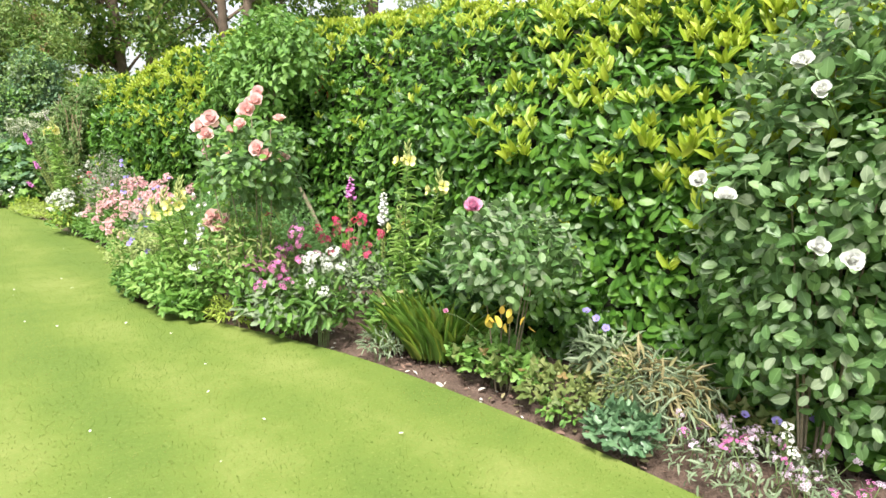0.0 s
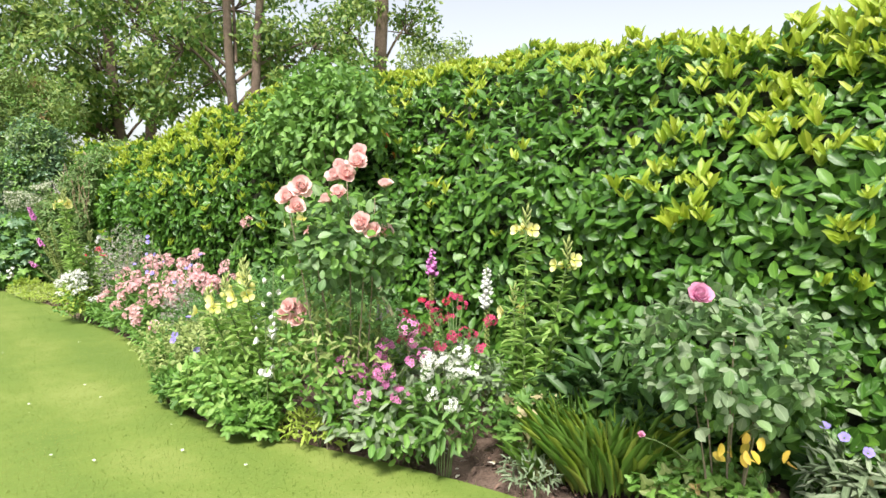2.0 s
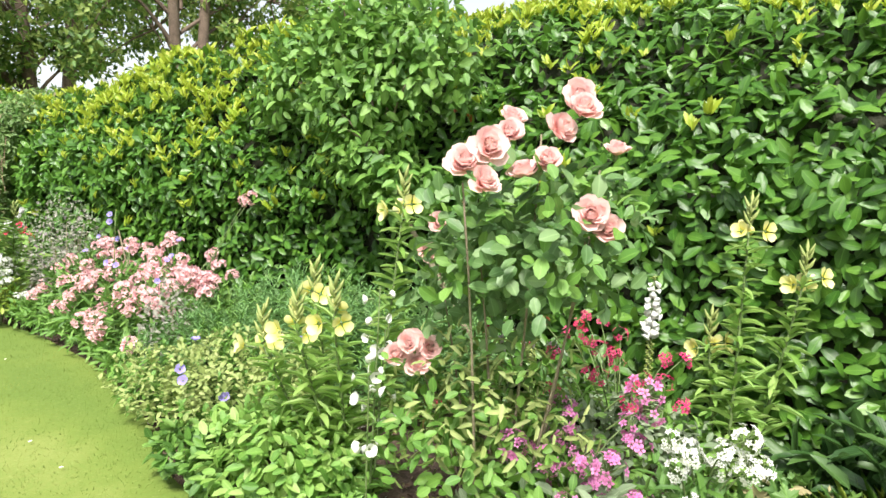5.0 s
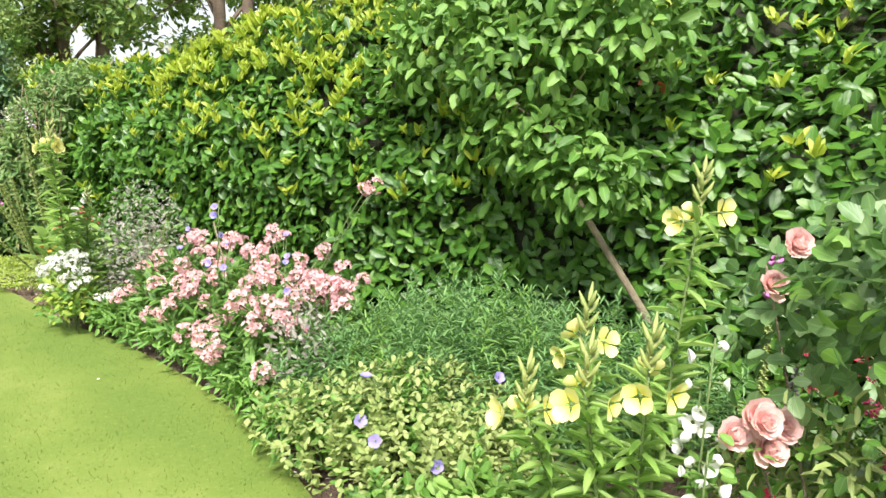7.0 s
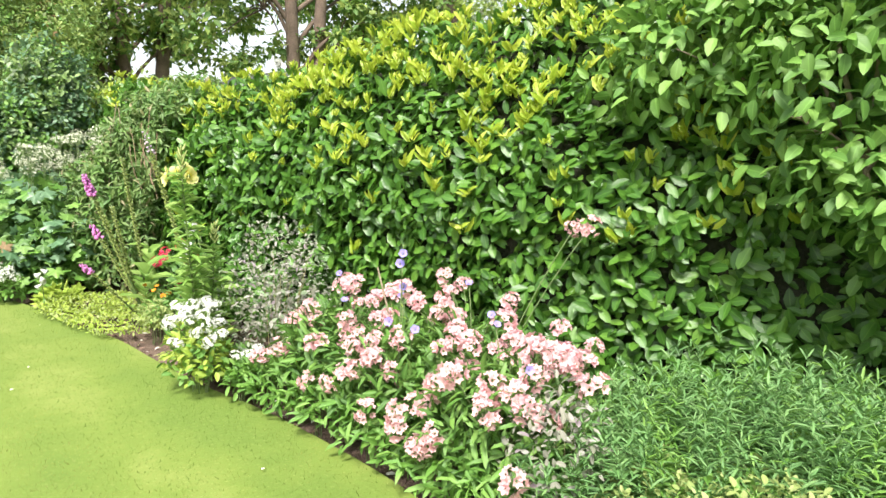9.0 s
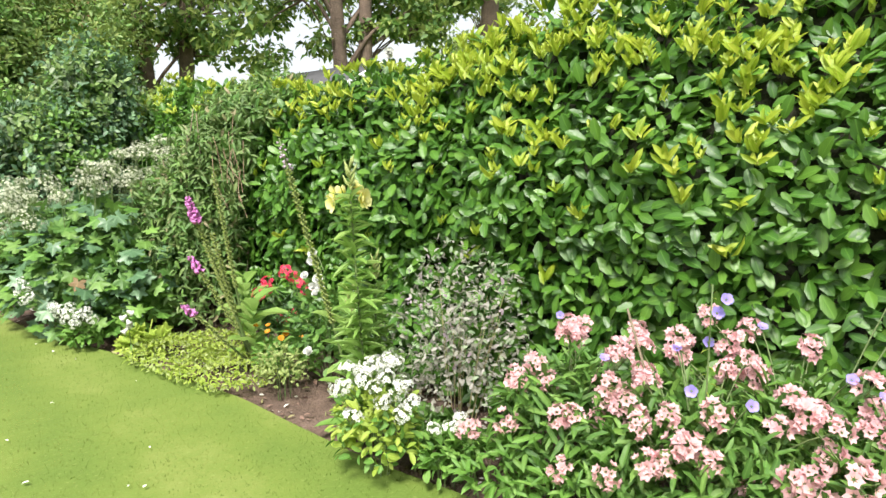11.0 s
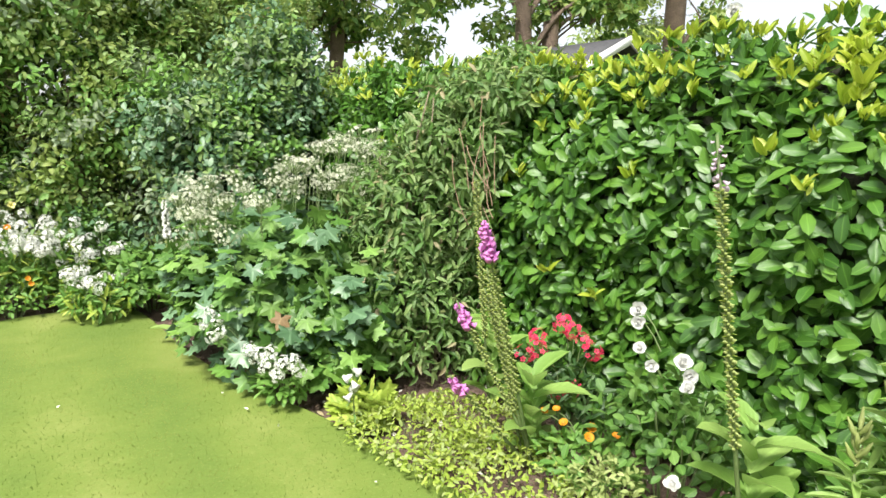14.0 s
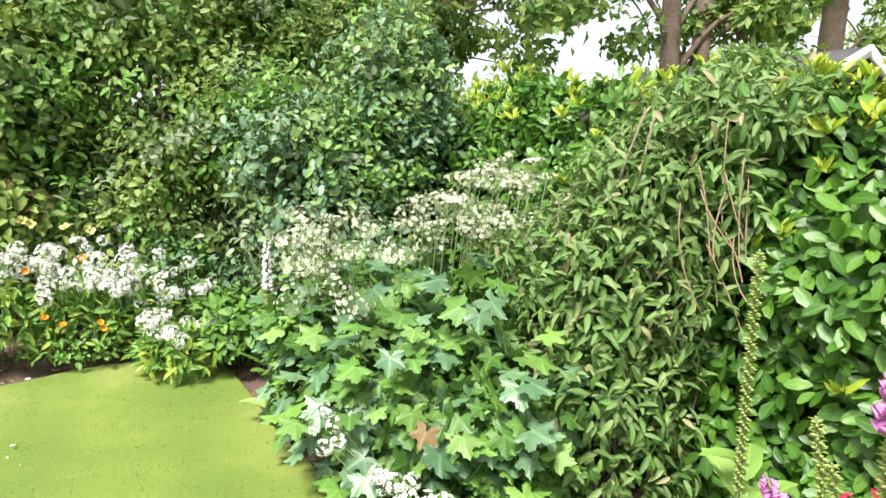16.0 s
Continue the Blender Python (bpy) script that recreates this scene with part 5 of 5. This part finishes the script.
b = bush("thyme", "small pale leafy clump with mauve flowers", "plant", (1.84, 9.95), (0.14, 0.16), 0.3, 320, OVAL, 0.03, "froth_leaf", stem_count=14, thick=0.002)
bush("lady_mantle", "pale green scalloped leaves at the border edge", "plant", (1.6, 11.3), (0.16, 0.16), 0.13, 60, LOBED, 0.09, "lime_leaf", stem_count=8, thick=0.002)

# ---- big lobed-leaf mound with pale flower heads ----
base = thing("anemone", (1.57, 12.5, 0), "large mound of vine-like lobed leaves with creamy flower heads", "plant")
o = np.array(base.location)
stems(base, 30, (0.4, 0.8), 0.7, 0.006)
meshes = [Heap().add(LOBED, (0, 0, 0), (0, 1, 0), (0, 0, 1), 1.0, mt).mesh("leaf") for mt in ("blue_leaf", "mid_leaf", "blue_leaf", "fresh_leaf")]
d = rand_dirs(300, -0.75)
r = rng.uniform(0.8, 1.08, 300)
for i in range(300):
    p = np.array((0, 0, 0.47)) + d[i] * (0.64, 0.96, 0.6) * r[i]
    if p[2] < 0.05:
        p[2] = rng.uniform(0.06, 0.25)
    part("leaf", meshes[int(rng.integers(4))], base, m=aimed(p, (d[i][0] + rng.normal(0, 0.6), d[i][1] + rng.normal(0, 0.6), rng.normal(-0.3, 0.3)), (d[i][0] * 0.7 + rng.normal(0, 0.25), d[i][1] * 0.7 + rng.normal(0, 0.25), 1), rng.uniform(0.09, 0.15)))
part("leaf", Heap().add(LOBED, (0, 0, 0), (0, 1, 0), (0, 0, 1), 1.0, "brown_leaf").mesh("leaf"), base, "reddish brown withered leaf", m=aimed((-0.28, -0.8, 0.5), (-0.5, -0.3, -0.8), (-0.5, -0.8, 0.3), 0.1))
inner = Heap()
dome(inner, (0, 0, 0.44), (0.58, 0.9, 0.48), 1300, LOBED, 0.115, "mid_leaf", 0.5, -0.4, 0.5)
dome(inner, (0, 0, 0.44), (0.62, 0.94, 0.5), 420, LOBED, 0.12, "blue_leaf", 0.25, -0.6, 0.5)
dome(inner, (0.12, -0.72, 0.2), (0.34, 0.3, 0.32), 200, LOBED, 0.11, "fresh_leaf", 0.35, -0.5, 0.5)
part("inner_leaves", inner, base, "shaded inner leaves", "stuff")
k = 70
for i in range(k):
    x, y = rng.uniform(0.95, 2.35), rng.uniform(12.0, 12.95)
    z = 1.0 + 0.3 * (x - 1.1) + rng.uniform(-0.14, 0.15)
    q = np.array((x, y, z)) - o
    part("flower_head", pick(CREAM_HEADS), base, m=facing(q, rng.normal(0, 0.3, 3) + (-0.2, -0.4, 1), rng.uniform(0.65, 1.15), rng.uniform(0, 360)))
    part("stalk", Heap().tube(bent((q[0] * 0.85, q[1] * 0.85, 0.6), q, (0, 0, 0.02), 4), 0.003, "green_stem", 4), base)
b = bush("phlox", "white phlox at the lawn edge before the large leaves", "flower", (1.3, 11.72), (0.13, 0.16), 0.2, 130, OVAL, 0.06, "fresh_leaf", stem_count=10, thick=0.003, group="phlox")
blooms(b, "flower_head", WHITE_HEADS, [(1.16, 11.7, 0.3), (1.2, 11.64, 0.32), (1.14, 11.76, 0.27), (1.24, 11.58, 0.27), (1.16, 11.64, 0.24), (1.3, 11.52, 0.24), (1.2, 11.56, 0.22), (1.12, 11.74, 0.32), (1.18, 11.62, 0.28), (1.26, 11.5, 0.3)], 0.75, (-0.3, -0.7, 0.6), 0.1)
blooms(b, "flower_head", WHITE_HEADS, [(1.0, 12.0, 0.48), (1.02, 11.95, 0.44), (0.99, 12.04, 0.4), (1.03, 11.92, 0.38), (1.0, 11.98, 0.34)], 0.7, (-0.5, -0.7, 0.5), 0.2)
base = thing("bellflower", (1.42, 11.13, 0), "short white bellflower stem at the edge", "flower")
leafy_spire(base, (0, 0, 0), (-0.03, -0.02, 0.38), 10, 0.06, LANCE, "fresh_leaf", 0.004)
for i in range(5):
    part("bell", BELLS["white_petal"], base, m=facing((-0.03, -0.02, 0.36 - 0.03 * i), (math.cos(i * 2.4), math.sin(i * 2.4), -0.7), 0.9))
foxglove((1.06, 13.0), [((1.0, 12.98, 1.02), 0.98)], "pale cream foxglove at the end of the bed", "white_petal", 0.74, leaves=5, leaf_size=0.16, bell_len=0.05)

# ---- clematis over the hedge corner ----
base = thing("clematis", (2.2, 11.85, 0), "tangled clematis mound with olive leaves climbing the hedge corner", "climber")
for _ in range(26):
    e = np.array((rng.uniform(-0.2, 0.55), rng.uniform(-0.35, 0.35), rng.uniform(0.7, 1.75)))
    part("stem", Heap().tube(bent((rng.normal(0.1, 0.1), rng.normal(0, 0.1), 0), e, (rng.normal(0, 0.1), rng.normal(0, 0.1), 0), 6), 0.005, "woody_stem", 4), base, "bare brown twining stem")
for i in range(12):
    z = rng.uniform(0.85, 1.3)
    p = np.array((rng.normal(0.1, 0.05), rng.normal(-0.55, 0.07), z))
    part("stem", Heap().tube(bent(p, p + (rng.normal(0.02, 0.06), rng.normal(0.12, 0.06), rng.uniform(0.2, 0.45)), rng.normal(0, 0.012, 3), 6), 0.0028, "straw_stem", 4), base, "dry brown hanging stem")
fo = Heap()
for c, r, k in (((-0.02, 0.1, 0.45), (0.5, 0.6, 0.5), 2600), ((0.1, 0.1, 0.95), (0.46, 0.55, 0.42), 2200), ((0.3, -0.05, 1.35), (0.42, 0.5, 0.34), 1900), ((0.5, -0.2, 1.72), (0.45, 0.5, 0.2), 1100), ((0.76, -0.08, 1.88), (0.36, 0.32, 0.2), 700)):
    dome(fo, c, r, k, BROAD_LANCE, 0.075, "clematis_leaf", 0.6, -0.7, 0.35, 0.7, wide=1.1, bumpy=0.3)
    dome(fo, c, r, k // 2, BROAD_LANCE, 0.075, "mid_leaf", 0.3, -0.7, 0.3, 0.8, wide=1.1, bumpy=0.3)
part("foliage", fo, base, "", "stuff")

# ---- far bed across the end of the lawn ----
for i, (x, y, z, k) in enumerate(((0.75, 14.0, 0.34, 10), (0.55, 14.45, 0.62, 16), (0.2, 14.5, 0.6, 20), (-0.2, 14.45, 0.66, 20), (0.75, 14.55, 0.45, 14), (-0.6, 14.3, 0.6, 18), (-1.1, 14.2, 0.6, 16), (0.3, 14.95, 0.75, 12))):
    b = bush("phlox", "mass of white phlox along the far bed", "flower", (x, y), (0.26, 0.26), z * 0.85, 300, LANCE, 0.09, "fresh_leaf", stem_count=12, thick=0.003, group="white phlox of the far bed", wide=1.4, second=("lime_leaf", 0.4))
    clear_blooms(b, (x - 0.26, x + 0.26, y - 0.3, y + 0.2, z * 0.72, z * 1.12), k + 8, WHITE_HEADS, 0.95, stalk=0.12, face=(-0.1, -0.6, 0.8))
b = bush("marigold", "orange marigolds between the white phlox", "flower", (0.2, 14.3), (0.35, 0.14), 0.22, 220, OVAL, 0.05, "fresh_leaf", stem_count=10, thick=0.002)
blooms(b, "bloom", ORANGE, [(0.1, 14.2, 0.3), (0.3, 14.22, 0.3), (0.32, 14.2, 0.27), (0.0, 14.24, 0.34), (-0.1, 14.3, 0.62), (0.2, 14.5, 0.66)], 1.0, (0, -1, 0.6), 0.08)
b = bush("coreopsis", "yellow flowers at the back of the far bed", "flower", (-0.1, 15.0), (0.3, 0.2), 0.7, 200, LANCE, 0.08, "mid_leaf", stem_count=10, thick=0.002)
blooms(b, "bloom", YELLOW[:1], [(-0.15, 14.85, 0.86), (-0.1, 14.85, 0.84), (0.1, 14.85, 0.82), (0.25, 14.85, 0.8)], 0.7, (0, -1, 0.6), 0.1)

bush("hydrangea", "leafy green clump in the corner of the beds", "plant", (1.15, 14.15), (0.3, 0.4), 0.5, 700, POINTED, 0.08, "mid_leaf", stem_count=12, thick=0.004, second=("fresh_leaf", 0.4))
bush("hydrangea", "leafy clump behind the white phlox", "plant", (0.8, 14.8), (0.4, 0.35), 0.75, 800, POINTED, 0.08, "mid_leaf", stem_count=12, thick=0.004, second=("blue_leaf", 0.4))

# ---- shrubs behind the beds ----


def shrub(name, label, at, lobes, k, shape, size, mats, wide=1.0, droop=0.25):
    base = thing(name, (*at, 0), label, "shrub", "shrubs at the end of the garden")
    for c, r in lobes:
        for _ in range(3):
            part("branch", Heap().tube(bent((rng.normal(0, 0.12), rng.normal(0, 0.12), 0), np.array(c) + rng.normal(0, 0.4, 3) * r, (rng.normal(0, 0.1), 0, 0.1), 5), np.linspace(0.025, 0.006, 5), "woody_stem", 5), base)
    fo = Heap()
    vol = [r[0] * r[2] for c, r in lobes]
    for (c, r), w in zip(lobes, vol):
        total = int(4.4 * k * w / sum(vol))
        sprays = max(12, total // 42)
        d = rand_dirs(sprays, -0.75)
        heart = np.array(c) + d * np.array(r) * (rng.uniform(0.55, 1.12, sprays) * (1 + 0.25 * lumps(d * 3, 2.0)))[:, None]
        shares = np.array([q for _, q in mats])
        kind = rng.choice(len(mats), sprays, p=shares / shares.sum())
        for j, (mat, _) in enumerate(mats):
            mine = kind == j
            reps = 40
            at = np.repeat(heart[mine], reps, 0) + rng.normal(0, 0.085, (mine.sum() * reps, 3))
            out = np.repeat(d[mine], reps, 0)
            at[:, 2] = np.maximum(at[:, 2], 0.03)
            fo.add(shape, at, out * 0.45 + rng.normal(0, 0.9, out.shape) + (0, 0, -droop), out * 0.9 + (0, 0, 0.7) + rng.normal(0, 0.3, out.shape), rng.uniform(0.6, 1.25, len(at)) * size * 1.08, mat, wide)
    part("foliage", fo, base, "", "stuff")
    return base


shrub("shrub", "dense shrub with blue-green leaves behind the anemone", (1.9, 14.3), [((0, 0, 0.9), (0.7, 0.6, 0.8)), ((0.3, 0.1, 1.6), (0.55, 0.5, 0.6)), ((-0.35, 0.2, 1.5), (0.5, 0.5, 0.5)), ((0.35, 0.0, 2.05), (0.35, 0.35, 0.45))], 5200, OVAL, 0.06, (("blue_leaf", 0.55), ("shrub_leaf", 0.35), ("fresh_leaf", 0.3), ("grey_leaf", 0.1)), 1.2)
shrub("shrub", "tall mixed green shrub at the end of the garden", (0.9, 15.4), [((0, 0, 0.8), (0.8, 0.6, 0.8)), ((0.2, 0, 1.6), (0.8, 0.6, 0.7)), ((-0.2, 0.2, 2.4), (0.8, 0.6, 0.7)), ((0.5, 0.4, 2.7), (0.6, 0.5, 0.6))], 6500, POINTED, 0.065, (("shrub_leaf", 0.35), ("tree_leaf_pale", 0.7), ("fresh_leaf", 0.4), ("shrub_leaf", 0.3), ("grey_leaf", 0.25)))
shrub("shrub", "tall olive green shrub with brownish seed heads", (2.2, 15.9), [((0, 0, 1.2), (0.9, 0.6, 1.0)), ((0.1, 0, 2.2), (0.9, 0.6, 0.8)), ((-0.4, 0.2, 3.0), (0.7, 0.6, 0.7)), ((0.6, 0.2, 2.9), (0.6, 0.5, 0.6))], 6500, OVAL, 0.06, (("shrub_leaf", 0.35), ("olive_leaf", 0.12), ("fresh_leaf", 0.3), ("tree_leaf_pale", 0.7), ("brown_leaf", 0.03)))
shrub("shrub", "dark broadleaf shrub behind the white phlox", (-0.4, 15.5), [((0, 0, 0.8), (0.9, 0.6, 0.8)), ((-0.1, 0, 1.6), (0.8, 0.6, 0.7)), ((0.2, 0.3, 2.3), (0.7, 0.6, 0.6))], 5600, POINTED, 0.075, (("shrub_leaf", 0.4), ("grey_leaf", 0.15), ("fresh_leaf", 0.5), ("tree_leaf_pale", 0.5), ("brown_leaf", 0.03)))
shrub("shrub", "large shrub with mixed green and brown leaves", (-1.9, 15.2), [((0, 0, 0.9), (1.0, 0.7, 0.9)), ((0.1, 0, 1.9), (0.9, 0.7, 0.8)), ((-0.4, 0.3, 2.6), (0.8, 0.7, 0.7))], 5200, POINTED, 0.075, (("shrub_leaf", 0.35), ("shrub_leaf", 0.35), ("olive_leaf", 0.12), ("fresh_leaf", 0.5), ("tree_leaf_pale", 0.4), ("brown_leaf", 0.03)))
shrub("shrub", "green shrub closing the end of the hedge", (3.4, 14.9), [((0, 0, 1.0), (0.8, 0.5, 1.0)), ((0.1, 0, 1.7), (0.8, 0.5, 0.5))], 3600, OVAL, 0.07, (("tree_leaf_pale", 0.5), ("shrub_leaf", 0.5)))
shrub("shrub", "dark shrub far along the end of the garden", (-3.8, 15.0), [((0, 0, 1.0), (1.2, 0.8, 1.0)), ((0.1, 0, 2.2), (1.1, 0.8, 1.0))], 4200, POINTED, 0.08, (("dark_leaf", 0.3), ("mid_leaf", 0.4)))

# ---- trees beyond the hedge ----


def tree(label, at, trunks, crowns, k, size, mats, bark_r=0.22):
    base = thing("tree", (*at, 0), label, "tree", "trees beyond the hedge")
    for dx, lean, ht, r in trunks:
        zz = np.linspace(0, ht, 8)
        pts = np.stack([dx + lean * (zz / ht) ** 1.5, 0.05 * np.sin(zz * 1.7), zz], 1)
        part("trunk", Heap().tube(pts, np.linspace(r, r * 0.55, 8), "bark", 12), base)
    fo = Heap()
    for c, r in crowns:
        c = np.array(c, float)
        foot = np.array((trunks[0][0], 0, max(1.5, c[2] * 0.72)))
        part("limb", Heap().tube(bent(foot, c, (0, 0, 0.25), 6), np.linspace(0.045, 0.015, 6), "bark", 6), base)
        twigs = Heap()
        for _ in range(max(5, int(r * 9))):
            e = c + rng.normal(0, 0.55, 3) * r
            twigs.tube(bent(c + (foot - c) * 0.25, e, (0, 0, 0.1), 4), np.linspace(0.022, 0.005, 4), "bark", 4)
            for mat, share in mats:
                dome(fo, e, (0.42 * r, 0.42 * r, 0.26 * r), int(1.7 * k * share), SIMPLE, size * 1.45, mat, 0.1, -0.9, 0.4, 0.9, 1.2)
        part("twig_mass", twigs, base, "", "stuff")
    part("crown", fo, base, "", "stuff")
    return base


tree("tree with twin bare trunks and hanging foliage", (6.45, 15.4), [(-0.17, -0.25, 6.5, 0.14), (0.17, 0.3, 6.5, 0.14)], [((-1.6, 0.3, 4.6), 1.3), ((1.5, 0.4, 4.4), 1.2), ((0, 0.5, 5.8), 1.6), ((-2.6, 0.8, 5.4), 1.3), ((2.6, 0.3, 5.2), 1.2), ((0.7, -0.3, 3.5), 0.6), ((1.3, 1.0, 3.2), 0.9), ((-0.2, 1.4, 4.2), 1.2), ((2.4, 0.8, 3.7), 0.9)], 55, 0.11, (("tree_leaf", 0.7), ("tree_leaf_pale", 0.5)))
tree("tall tree with a straight reddish brown trunk", (10.8, 16.3), [(0, 0.1, 9.0, 0.24)], [((-1.2, 0.3, 6.0), 1.0), ((1.5, 0.4, 6.4), 1.2), ((0, 0.5, 7.8), 1.6), ((1.3, 0.0, 4.2), 0.7)], 45, 0.12, (("tree_leaf", 0.5), ("tree_leaf_pale", 0.6)))
tree("spreading dark green tree beyond the shrubs", (5.8, 21.0), [(-0.3, -0.4, 6.0, 0.2), (0.3, 0.3, 6.0, 0.2)], [((-2.5, 0, 3.6), 1.5), ((-1.0, 0, 4.8), 1.7), ((0.9, 0, 3.7), 0.8), ((1.4, 0, 4.7), 1.2), ((0.2, 0, 6.2), 2.0), ((-3.8, 0, 5.0), 1.6), ((2.8, 0, 5.8), 1.5), ((-2.2, 0, 6.8), 1.8), ((-1.2, 0, 3.2), 1.3), ((-3.2, -0.5, 3.2), 1.4), ((-5.0, 0, 3.8), 1.5)], 66, 0.14, (("tree_leaf", 0.6), ("tree_leaf_pale", 0.5)))
tree("tree rising behind the end of the garden", (0.5, 19.5), [(0, 0.2, 6.0, 0.18)], [((-1.6, 0, 3.6), 1.3), ((0.2, 0, 4.6), 1.5), ((1.8, 0, 3.8), 1.2), ((-2.8, 0, 5.0), 1.5), ((1.5, 0, 5.8), 1.5), ((-0.6, 0, 6.4), 1.6)], 55, 0.12, (("tree_leaf_pale", 1.0), ("shrub_leaf", 0.6)))
tree("tree at the far end of the garden", (-4.0, 19.0), [(0, -0.2, 6.0, 0.2)], [((-1.2, 0, 3.2), 1.5), ((0.8, 0, 4.0), 1.5), ((0.0, 0, 5.6), 1.8), ((2.2, 0, 5.2), 1.4), ((-2.5, 0, 4.8), 1.5)], 55, 0.13, (("tree_leaf_pale", 0.9), ("shrub_leaf", 0.6)))
tree("pale hazy tree far beyond the hedge", (19.0, 24.0), [(0, 0.2, 7.0, 0.22)], [((-2, 0, 4.6), 1.8), ((1.4, 0, 5.0), 1.8), ((0, 0, 6.4), 2.0)], 45, 0.16, (("tree_leaf_pale", 0.8), ("grey_leaf", 0.4)))

b = bush("climbing_rose", "white climbing rose bloom on top of the hedge", "rose bush", (3.05, 10.36), (0.14, 0.14), 2.02, 60, OVAL, 0.06, "rose_leaf", "woody_stem", 3, 0.006, "roses", depth=0.06)
blooms(b, "bloom", ROSES["white_petal"], [(3.0, 10.35, 2.09)], 0.085, (-0.8, -0.5, 0.3), 0.1)

# ---- shed roof just behind the hedge ----
base = thing("shed", (4.40, 13.05, 0), "garden shed with grey felt roof and white bargeboard", "shed")


def slab(name, corners, thick, mat, label=""):
    """A flat board from four corners, given thickness downwards."""
    v = [np.array(c) for c in corners]
    low = [c - np.array((0, 0, thick)) for c in v]
    f = [(0, 1, 2, 3), (7, 6, 5, 4), (0, 4, 5, 1), (1, 5, 6, 2), (2, 6, 7, 3), (3, 7, 4, 0)]
    part(name, Heap().raw(np.array(v + low), f, np.zeros((8, 2)), mat), base, label)


slab("roof_slope", ((-0.5, -0.95, 2.08), (-0.5, 0.9, 2.08), (0.0, 0.9, 2.34), (0.0, -0.95, 2.34)), 0.03, "roof_felt", "grey felt roof slope")
slab("roof_slope", ((0.0, -0.95, 2.335), (0.0, 0.9, 2.335), (0.5, 0.9, 2.075), (0.5, -0.95, 2.075)), 0.03, "roof_felt", "grey felt roof slope")
slab("bargeboard", ((-0.5, -0.98, 2.09), (-0.5, -0.952, 2.09), (0.0, -0.952, 2.35), (0.0, -0.98, 2.35)), 0.07, "white_board", "white painted bargeboard")
slab("bargeboard", ((0.0, -0.98, 2.35), (0.0, -0.952, 2.35), (0.5, -0.952, 2.09), (0.5, -0.98, 2.09)), 0.07, "white_board", "white painted bargeboard")
slab("wall", ((-0.42, -0.9, 2.04), (-0.42, 0.8, 2.04), (0.42, 0.8, 2.04), (0.42, -0.9, 2.04)), 2.09, "shed_wall", "brown timber shed walls")
